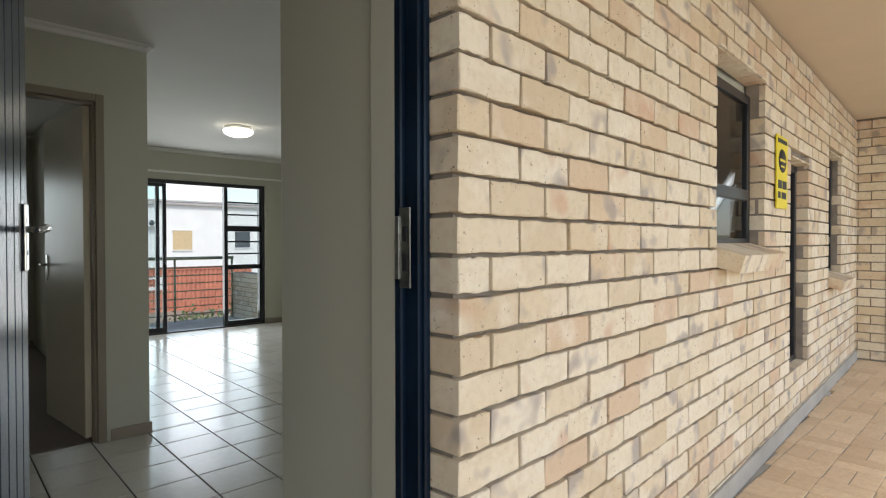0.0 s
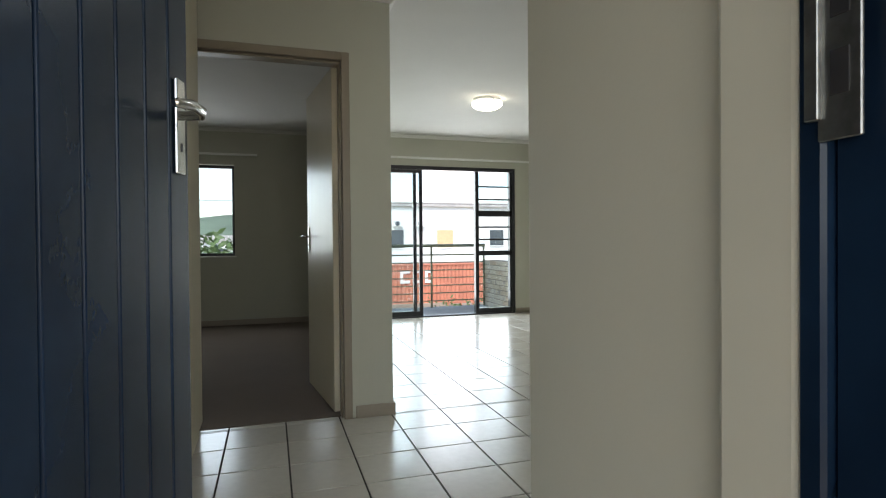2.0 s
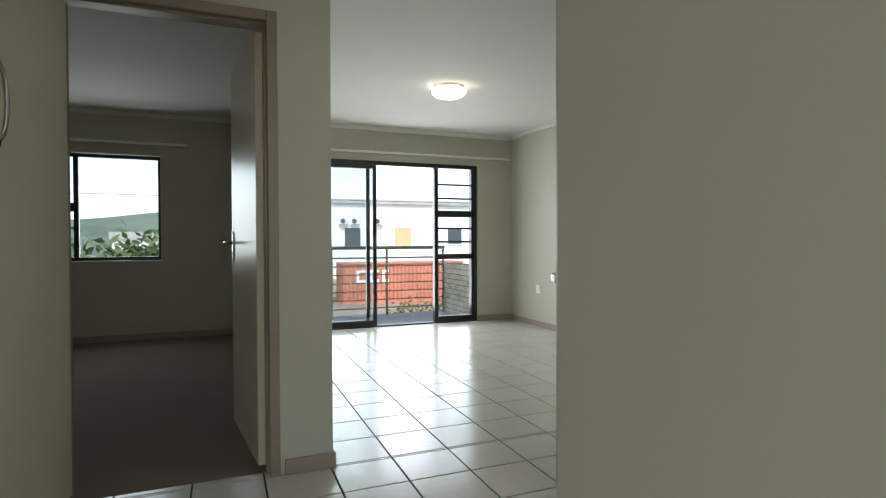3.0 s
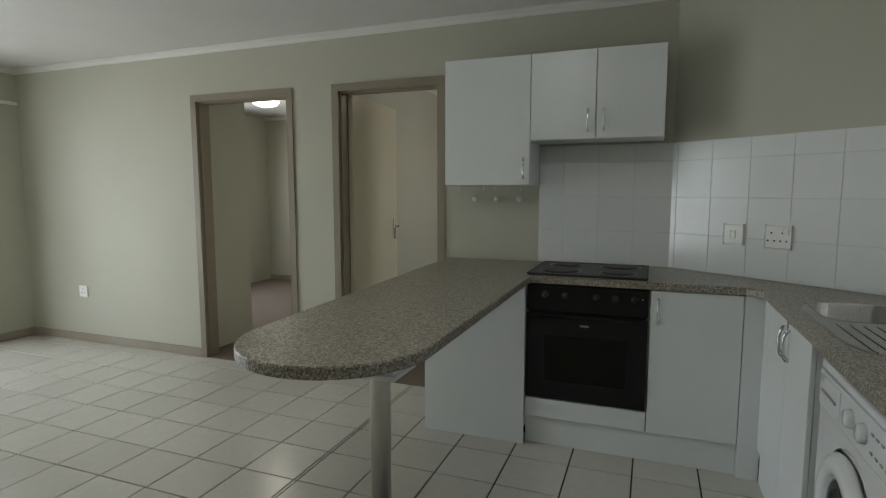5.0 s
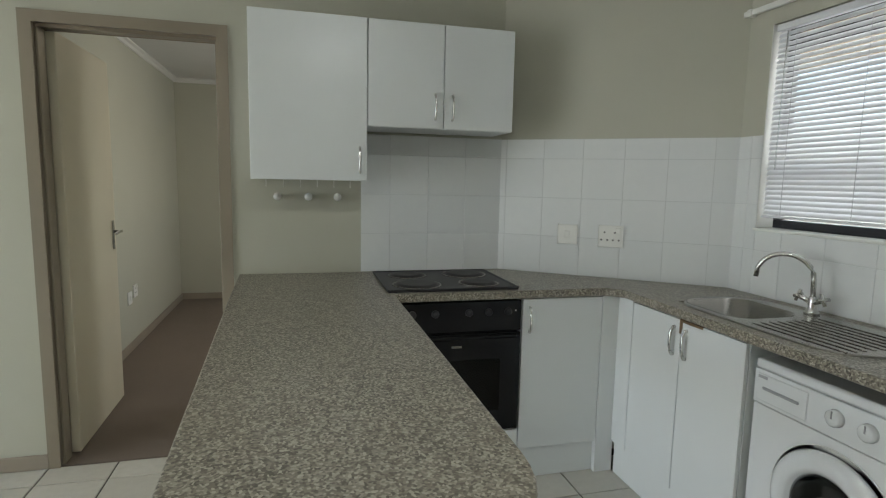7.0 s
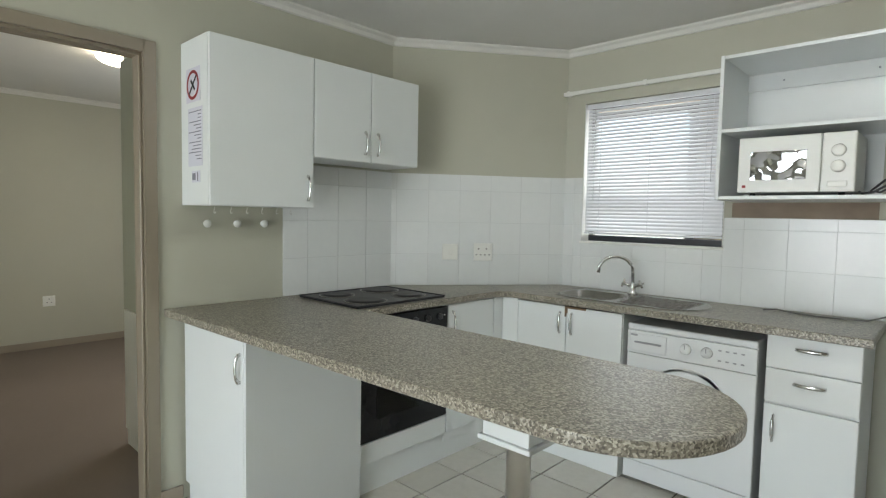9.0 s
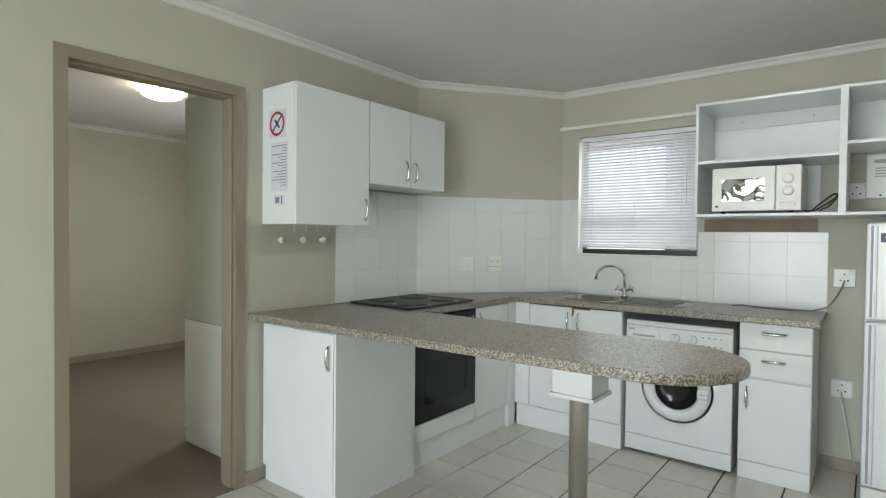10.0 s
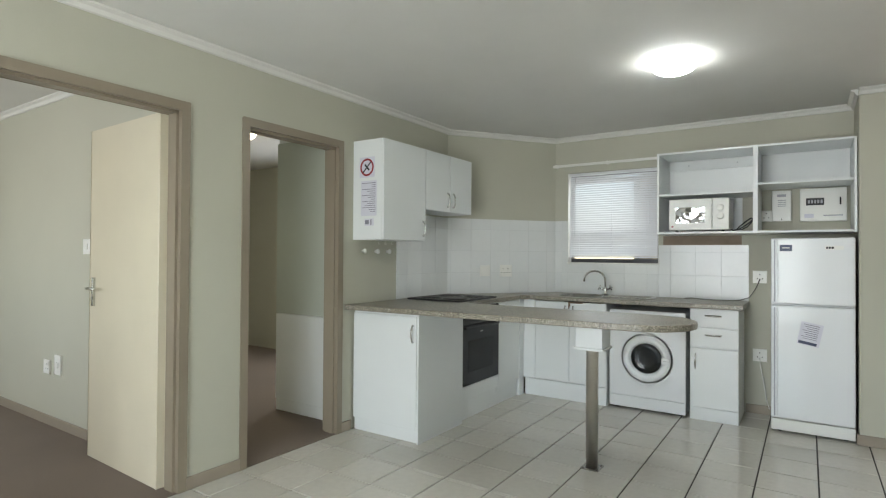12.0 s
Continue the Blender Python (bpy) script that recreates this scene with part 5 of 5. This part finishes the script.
b = far_building("warehouse", -4, 34, 62, 8.6, "long white plastered building with a few windows",
                 [(2.0, 0.6, 1.8, 1.9, M_winx), (5.2, 0.6, 1.3, 1.9, M_winx), (9.3, 0.4, 1.8, 2.1, M_winx), (15.2, 0.4, 2.0, 2.1, M_tan), (22, 0.6, 1.8, 1.9, M_winx)])
for x in (8.6, 9.9, 12.6):
    u = part("air_conditioner", box(x, x + 0.95, 61.5, 61.95, 2.9, 3.65, 0.03), M_plaster_x, b, "white outdoor air conditioner unit")
    part("fan", lathe([(0.28, 0), (0.26, 0.03), (0.1, 0.03), (0.0001, 0.02)], 20, Matrix.Translation((x + 0.4, 61.5, 3.27)) @ Matrix.Rotation(radians(90), 4, 'X')), M_winx, u)
far_building("house", -46, -34, 75, 4.0, "low white house with a grey roof", [(-44, -1.2, 1.4, 1.4, M_winx), (-41, -1.2, 1.4, 1.4, M_winx), (-37.5, -1.2, 1.4, 1.4, M_winx)], 9, 1.2)
far_building("house", -30, -19, 66, 3.8, "low white house with a grey sheet roof", [(-28, -1.4, 1.4, 1.4, M_winx), (-24, -1.4, 1.2, 1.4, M_winx)], 9, 1.0)
far_building("house", -17, -7, 82, 4.6, "white two-window house with a pale roof", [(-15, -1.0, 1.4, 1.4, M_winx), (-11, -1.0, 1.4, 1.4, M_winx)], 9, 1.0)

bm = bmesh.new()
hx = [-260 + 13 * k for k in range(41)]
rows = []
for j, y0 in enumerate((200, 240, 290)):
    rows.append([bm.verts.new((x, y0, GZ + (0 if j == 0 else (14 + 9 * noise.noise(Vector((x * 0.013, y0 * 0.02, 0)))) * (1 if x < 40 else 0.4) * (0.8 if j == 1 else 1.15)))) for x in hx])
for a, c_ in zip(rows, rows[1:]):
    for k in range(len(hx) - 1):
        bm.faces.new((a[k], a[k + 1], c_[k + 1], c_[k])).smooth = True
tagged(part("backdrop_hill", bm, M_hill), "distant scrub-covered hill under a bright sky", "hill", kind="structure")


def tree(x, y, h, crown, seed, label, dens=420, leaf=0.16):
    rnd = random.Random(seed)
    r = thing("tree", (x, y, GZ), label, "tree", "trees outside")
    bm = bmesh.new()
    add_tube(bm, [(x, y, GZ - 0.1), (x + 0.1, y, GZ + h * 0.3), (x - 0.05, y + 0.1, GZ + h * 0.6), (x, y, GZ + h * 0.85)], [0.16, 0.13, 0.09, 0.03], 8)
    tips = []
    for k in range(7):
        a = rnd.uniform(0, 6.28)
        z = GZ + h * rnd.uniform(0.35, 0.7)
        e = Vector((x + crown * 0.75 * math.cos(a), y + crown * 0.75 * math.sin(a), z + h * rnd.uniform(0.1, 0.3)))
        add_tube(bm, [(x, y, z), tuple(Vector((x, y, z)).lerp(e, 0.5) + Vector((0, 0, 0.15))), tuple(e)], [0.06, 0.04, 0.012], 6)
        tips.append(e)
    part("trunk", bm, M_bark, r)
    bm = bmesh.new()
    tips.append(Vector((x, y, GZ + h * 0.88)))
    for e in tips:
        for k in range(dens // len(tips)):
            d = Vector((rnd.gauss(0, 1), rnd.gauss(0, 1), rnd.gauss(0, 0.8))) * crown * 0.3
            c0 = e + d
            u = Vector((rnd.uniform(-1, 1), rnd.uniform(-1, 1), rnd.uniform(-1, 1))).normalized() * leaf * rnd.uniform(0.6, 1.4)
            w = u.cross(Vector((rnd.uniform(-1, 1), rnd.uniform(-1, 1), rnd.uniform(-1, 1)))).normalized() * leaf * 0.55
            vs = [bm.verts.new(c0 + q) for q in (-u, w * 0.9, u, -w * 0.9)]
            bm.faces.new(vs)
    part("crown", bm, M_leaves, r)


tree(-5.9, 17.5, 4.3, 1.5, 3, "leafy green tree outside the bedroom window", 1300)
tree(-11.5, 26, 4.2, 1.9, 5, "green tree standing by low houses", 900, 0.2)
tree(-20, 44, 4.5, 2.6, 6, "distant green tree between houses", 700, 0.28)
tree(-2.2, 26, 2.0, 1.0, 7, "low green shrub by the containers", 500, 0.12)
tree(3.6, 20, 1.6, 1.2, 8, "low scrubby bush on the open ground", 600, 0.10)
tree(7.2, 24, 1.4, 1.3, 9, "low scrubby bush on the open ground", 500, 0.10)
p = thing("red_timber_stack", (9.5, 33.5, GZ), "stack of red painted frames standing before the container", "frames")
for k in range(5):
    part("post", box(7.2 + k * 0.9, 7.32 + k * 0.9, 33.4, 33.52, GZ, GZ + 1.75 - 0.1 * (k % 2)), M_cont, p)
for z in (0.3, 0.95, 1.5):
    part("beam", box(7.0, 11.1, 33.38, 33.5, GZ + z, GZ + z + 0.14), M_cont, p)
w = thing("overhead_wire", (8, 50, 4), "thin dark overhead wire against the sky", "wire")
part("wire", tube([(-30 + 8 * k, 50, 4.75 + 0.02 * (k - 5) ** 2 * 0.3) for k in range(11)], 0.025, 5), M_cable, w)
part("pole", tube([(50, 50, GZ), (50, 50, 5.2)], [0.15, 0.1], 8), M_bark, w)
part("pole", tube([(-30, 50, GZ), (-30, 50, 5.2)], [0.15, 0.1], 8), M_bark, w)


# ---- corridor outside the entrance ----
CZ = 2.47
struct("corridor_floor", box(-8, 12, -2.6, -0.20, -0.25, -0.065), M_conc, "corridor floor of tan brick pavers", "corridor floor")
struct("corridor_ceiling", boxes([(-8, 12, -2.7, -0.39, CZ, CZ + 0.2), (-3.2, 12, -0.39, 0.3, CZ, CZ + 0.2), (-8, -3.2, -0.39, -0.2, CZ, CZ + 0.2)]), M_corr_ceil, "peach painted corridor soffit", "ceiling")
# kerb is out of view and assumed, low so light passes over it
struct("unseen_corridor_kerb", box(-8, 12, -2.75, -2.6, -0.25, 0.06), M_plaster_x, "unseen low kerb assumed at the corridor's open edge", "kerb")
struct("wall_facade_backing", boxes([(0.012, 1.78, 0.03, 0.10, -0.06, 2.5), (1.78, 2.6, 0.03, 0.10, -0.06, 1.155), (1.78, 2.6, 0.03, 0.10, 2.09, 2.5), (2.6, 3.245, 0.03, 0.10, -0.06, 2.5),
                                     (3.245, 3.82, 0.03, 0.10, -0.06, 0.31), (3.245, 3.82, 0.03, 0.10, 1.74, 2.5), (3.82, 4.65, 0.03, 0.10, -0.06, 2.5), (4.65, 5.31, 0.03, 0.10, -0.06, 0.89), (4.65, 5.31, 0.03, 0.10, 1.94, 2.5),
                                     (5.31, 6.4, 0.03, 0.10, -0.06, 2.5)], m=FM), M_mortar, "recessed mortar behind the cream face brick", "wall")
struct("facade_skirting", box(0.02, 6.3, -0.016, 0.03, -0.066, 0.035, 0.004, 1, FM), M_conc, "low grey concrete kerb at the wall's foot", "trim")
for k, s in enumerate((6.3, 7.6)):
    struct("facade_pier_%d" % (k + 1), box(s, s + 0.36, -0.25 - 0.1 * k, 0.12, -0.06, 2.5, m=FM), M_mortar, "brick pier projecting into the corridor", "pier")
struct("wall_corridor_end", box(10.5, 10.7, -2.6, 2.0, -0.06, 2.5), M_plaster_x, "plastered wall at the corridor's end", "wall")
struct("wall_corridor_west", box(-7.0, -6.9, -2.6, -0.2, -0.06, 2.5), M_plaster_x, "plastered wall behind", "wall")
struct("wall_entrance_west", box(-6.9, -4.29, -0.374, -0.25, -0.06, 2.5), M_mortar, "brick wall west of the entrance", "wall")


def facade_window(s0, s1, z0, z1, label, split=None):
    r = thing("facade_window", FM @ Vector(((s0 + s1) / 2, 0.08, z0)), label, "window", kind="structure")
    fr = [(s0, s1, 0.075, 0.115, z0, z0 + 0.05), (s0, s1, 0.075, 0.115, z1 - 0.05, z1), (s0, s0 + 0.05, 0.075, 0.115, z0 + 0.05, z1 - 0.05), (s1 - 0.05, s1, 0.075, 0.115, z0 + 0.05, z1 - 0.05)]
    if split:
        fr.append((s0 + 0.05, s1 - 0.05, 0.07, 0.115, split - 0.03, split + 0.03))
    part("window_frame", boxes(fr, 0.002, FM), M_alu, r)
    p = part("pane", box(s0 + 0.05, s1 - 0.05, 0.09, 0.096, z0 + 0.05, z1 - 0.05, m=FM), M_glass, r)
    p.visible_shadow = False
    return r


facade_window(1.78, 2.6, 1.155, 2.02, "dark framed kitchen window seen from the corridor", 1.45)
facade_window(3.245, 3.82, 0.31, 1.74, "tall narrow dark window in the brick wall")
facade_window(4.65, 5.31, 0.89, 1.94, "second dark framed window in the brick wall", 1.2)
s = thing("warning_sign", FM @ Vector((2.95, -0.02, 1.6)), "yellow alarm warning sign with black print on the brick wall", "sign")
part("plate", box(2.81, 3.08, -0.016, -0.008, 1.39, 1.83, 0.001, 1, FM), M_yellow, s)
bm = bmesh.new()
add_lathe(bm, [(0.0001, 0.0), (0.095, 0.0), (0.095, 0.001), (0.0001, 0.001)], 28, FM @ Matrix.Translation((2.945, -0.0165, 1.68)) @ Matrix.Rotation(radians(90), 4, 'X') @ Matrix.Diagonal((1, 0.75, 1, 1)))
part("emblem", bm, M_blacki, s)
part("band", boxes([(2.83, 3.06, -0.0175, -0.016, 1.785, 1.81), (2.84, 2.93, -0.0175, -0.016, 1.51, 1.56), (2.95, 3.05, -0.0175, -0.016, 1.51, 1.56), (2.84, 2.90, -0.0175, -0.016, 1.45, 1.49), (2.93, 3.04, -0.0175, -0.016, 1.45, 1.49)], 0, FM), M_blacki, s)
part("emblem_bar", boxes([(2.88, 3.01, -0.0195, -0.0178, 1.675, 1.69), (2.90, 2.99, -0.0195, -0.0178, 1.64, 1.65)], 0, FM), M_yellow, s)


# ---- pieces: wall tiles, bricks, pavers, floor tiles ----
def piece_mesh(name, x, y, z, mat, bev=0.002, rough=0):
    """A block with its corner at the origin: 0..x, 0..y, 0..z; rough seeds a chipped, uneven outline."""
    if rough:
        bm = box(0, x, 0, y, 0, z)
        cuts = [e for e in bm.edges if abs(e.verts[0].co.x - e.verts[1].co.x) > x * 0.9]
        bmesh.ops.subdivide_edges(bm, edges=cuts, cuts=5)
        bmesh.ops.bevel(bm, geom=[e for e in bm.edges if len(e.link_faces) == 2 and e.calc_face_angle() > 0.5], offset=bev, segments=1, affect='EDGES')
        jr = random.Random(rough)
        for v in bm.verts:
            v.co += Vector((jr.uniform(-0.0018, 0.0018), jr.uniform(-0.0012, 0.0012), jr.uniform(-0.0024, 0.0024)))
    else:
        bm = box(0, x, 0, y, 0, z, bev)
    me = bpy.data.meshes.new(name)
    bm.to_mesh(me)
    bm.free()
    me.materials.append(mat)
    return me


PIECES = {}


def piece(name, size, mat, m, parent, bev=0.002, rough=0):
    key = (name, tuple(round(s, 3) for s in size), mat.name, rough)
    if key not in PIECES:
        PIECES[key] = piece_mesh(name, *size, mat, bev, rough)
    o = new(name, PIECES[key])
    o.parent = parent
    if parent.type == 'EMPTY':
        o.matrix_parent_inverse = parent.matrix_basis.inverted()
    o.matrix_basis = m
    return o


def wall_tiles(name, m, spans, label):
    """Tiles on a wall; m: x along the wall, y into the room. spans: (x0, x1, z0, z1) fields of 0.2 m tiles."""
    root = None
    bm = bmesh.new()
    for x0, x1, z0, z1, off in spans:
        add_box(bm, x0, x1, 0.001, 0.004, z0, z1, m=m)
    root = tagged(part(name, bm, M_grout_w), label, "tiles", kind="structure")
    for x0, x1, z0, z1, off in spans:
        z = z0
        while z < z1 - 0.01:
            hh = min(0.2, z1 - z)
            x = x0 - off
            while x < x1 - 0.01:
                a, b = max(x, x0), min(x + 0.2, x1)
                if b - a > 0.015:
                    piece("tile", (b - a - 0.002, 0.0035, hh - 0.002), M_tile_w, m @ Matrix.Translation((a + 0.001, 0.0025, z + 0.001)), root, 0.0008)
                x += 0.2
            z += hh


zt = 0.903
wall_tiles("wall_tiles_1", Matrix.Translation((0, 0.907, 0)) @ Matrix.Rotation(radians(90), 4, 'Z'), [(0.0, 0.747, zt, 1.1, 0.0), (0.0, 0.747, 1.1, 1.6, 0.0)], "white glazed wall tiles behind the hob")
wall_tiles("wall_tiles_2", DM, [(0.0, DL, zt, 1.1, 0.1), (0.0, DL, 1.1, 1.6, 0.1)], "white glazed wall tiles on the corner wall")
wall_tiles("wall_tiles_3", Matrix.Translation((-2.352, 0, 0)), [(0.0, 0.70, zt, 1.1, 0.0), (0.0, 0.70, 1.1, 1.36, 0.0), (0.70, 1.54, zt, 1.1, 0.1), (0.70, 1.54, 1.1, 1.186, 0.1), (1.54, 1.672, zt, 1.1, 0.14), (1.54, 1.672, 1.1, 1.6, 0.14)],
           "white glazed wall tiles over the sink")

# floor tiles on a 0.29 m grid
floor_ob = bpy.data.objects["floor"]
TP, TX, TY = 0.2935, -3.095, 0.757
regions = ((WX, 0.0, 0.0, 2.5), (-4.14, -3.22, -0.13, 0.0), (WL, 0.0, 2.5, NY + 0.02), (-4.18, -3.32, 2.5, 2.56))
for x0, x1, y0, y1 in regions:
    i0, i1 = math.floor((x0 - TX) / TP), math.ceil((x1 - TX) / TP)
    j0, j1 = math.floor((y0 - TY) / TP), math.ceil((y1 - TY) / TP)
    for i in range(i0, i1):
        for j in range(j0, j1):
            a, b = max(TX + i * TP, x0), min(TX + (i + 1) * TP, x1)
            c0, d0 = max(TY + j * TP, y0), min(TY + (j + 1) * TP, y1)
            if b - a < 0.012 or d0 - c0 < 0.012:
                continue
            if a > -0.62 and d0 < 2.1 or d0 < 0.36 and a > -2.3:
                continue
            piece("tile", (b - a - 0.0075, d0 - c0 - 0.0075, 0.008), M_tile_f, Matrix.Translation((a + 0.00375, c0 + 0.00375, -0.008)), floor_ob, 0.0015)

# face bricks: the stretch nearest the entrance as single bricks, the rest joined
brick_parent = bpy.data.objects["wall_facade_backing"]
BL, BH, J = 0.228, 0.081, 0.0115
rows_n = 27
far = bmesh.new()
holes = ((1.78, 2.6, 1.155, 2.09), (3.245, 3.82, 0.31, 1.74), (4.65, 5.31, 0.89, 1.94))
rb = random.Random(11)
near_n = 0


def put_brick(a, b, z, depth=0.10, y0=0.0, h=BH, near=True):
    jx, jy, ja = rb.uniform(-0.0015, 0.0015), rb.uniform(-0.003, 0.003), rb.uniform(-0.004, 0.004)
    m = FM @ Matrix.Translation((a + jx, y0 + jy, z)) @ Matrix.Rotation(ja, 4, 'Z')
    if near:
        piece("brick", (round(b - a, 2), depth, h), M_brick, m, brick_parent, 0.003, rb.randrange(1, 7))
    else:
        add_box(far, 0, b - a, 0, depth, 0, h, m=m)


for k in range(rows_n):
    z = -0.04 + k * (BH + J)
    x = 0.0 if k % 2 else -(BL + J) / 2
    while x < 6.3:
        a, b = max(x, 0.0), min(x + BL, 6.3)
        x += BL + J
        segs = [(a, b)]
        for h0, h1, g0, g1 in holes:
            if z + BH > g0 + 0.02 and z < g1 - 0.02:
                ns = []
                for u, v in segs:
                    if v <= h0 or u >= h1:
                        ns.append((h1 if h1 <= u < h1 + 0.09 else u, h0 if h0 - 0.09 < v <= h0 else v))
                    else:
                        if u < h0 - 0.075:
                            ns.append((u, h0))
                        if v > h1 + 0.075:
                            ns.append((h1, v))
                segs = ns
        for u, v in segs:
            if v - u < 0.03:
                continue
            nr = v < 2.5 and near_n < 298
            near_n += nr
            put_brick(u, v, z, near=nr)
me = bpy.data.meshes.new("bricks")
# soldier course over the kitchen window and sloping sill bricks
for h0, h1, g0, g1 in holes:
    n = int((h1 - h0) / 0.092)
    for k in range(n):
        u = h0 + (h1 - h0) * k / n
        m = FM @ Matrix.Translation((u + 0.004, -0.012, g1 - 0.0)) 
        add_box(far, 0, (h1 - h0) / n - 0.01, 0, 0.105, -0.001, 0.01, m=m)
        if g0 > 0.5:
            m = FM @ Matrix.Translation((u + 0.003, -0.095, g0 - 0.112)) @ Matrix.Rotation(radians(16), 4, 'X')
            add_box(far, -0.003, (h1 - h0) / n - 0.006, 0, 0.20, 0, 0.085, m=m)
for k, s0 in enumerate((6.3, 7.6)):
    for q in range(rows_n):
        z = -0.04 + q * (BH + J)
        for u, v in (((0, BL), (BL + J, 0.36)) if q % 2 else ((0, 0.12), (0.132, 0.36))):
            add_box(far, s0 + u, s0 + v, -0.262 - 0.1 * k, -0.16 - 0.1 * k, z, z + BH, m=FM)
        for u, v in (((-0.24, -0.02), (-0.01, 0.12)) if q % 2 else ((-0.24, -0.13), (-0.12, 0.12))):
            add_box(far, s0 - 0.012, s0 + 0.09, u - 0.1 * k + 0.0, v, z, z + BH, m=FM)
far.to_mesh(me)
far.free()
me.materials.append(M_brick_j)
ob = new("bricks", me)
ob.parent = brick_parent
tagged(ob, kind="stuff")

# balcony side wall bricks
bal = bpy.data.objects["balcony_side_wall"]
for k in range(10):
    z = -0.03 + k * (BH + J) * 0.8
    y = NY + 0.23 - (0.12 if k % 2 else 0)
    while y < 7.74:
        a, b = max(y, NY + 0.23), min(y + BL, 7.74)
        if b - a > 0.03:
            piece("brick", (0.012, round(b - a, 2), 0.064), M_brick, Matrix.Translation((-0.442, a, z)), bal, 0.003)
        y += BL + J

# corridor pavers, laid two by two in turn
pav = bpy.data.objects["corridor_floor"]
joined = bmesh.new()
n_p = 0
for i in range(38):
    for j in range(9):
        x0, y0 = -4.6 + i * 0.232, -0.40 - (j + 1) * 0.232 + 0.35
        for k in range(2):
            if (i + j) % 2:
                sz, off = (0.226, 0.110), (0, 0.116 * k)
            else:
                sz, off = (0.110, 0.226), (0.116 * k, 0)
            px, py = x0 + off[0], y0 + off[1]
            lim = -0.374 + (px + 3.215) * math.tan(FA) - 0.03
            lim = lim + 0.012 if px > -3.2 else -0.36
            if lim - py < 0.03:
                continue
            sz = (sz[0], round(min(sz[1], lim - py), 2))
            if n_p < 296 and -2.9 < px < 3.6 and py > -1.75:
                piece("paver", (*sz, 0.03), M_pave, Matrix.Translation((px, py, -0.09 + rb.uniform(0, 0.002))), pav, 0.003)
                n_p += 1
            else:
                add_box(joined, px, px + sz[0], py, py + sz[1], -0.09, -0.06)
me = bpy.data.meshes.new("pavers")
joined.to_mesh(me)
joined.free()
me.materials.append(M_pave)
ob = new("pavers", me)
ob.parent = pav
tagged(ob, kind="stuff")
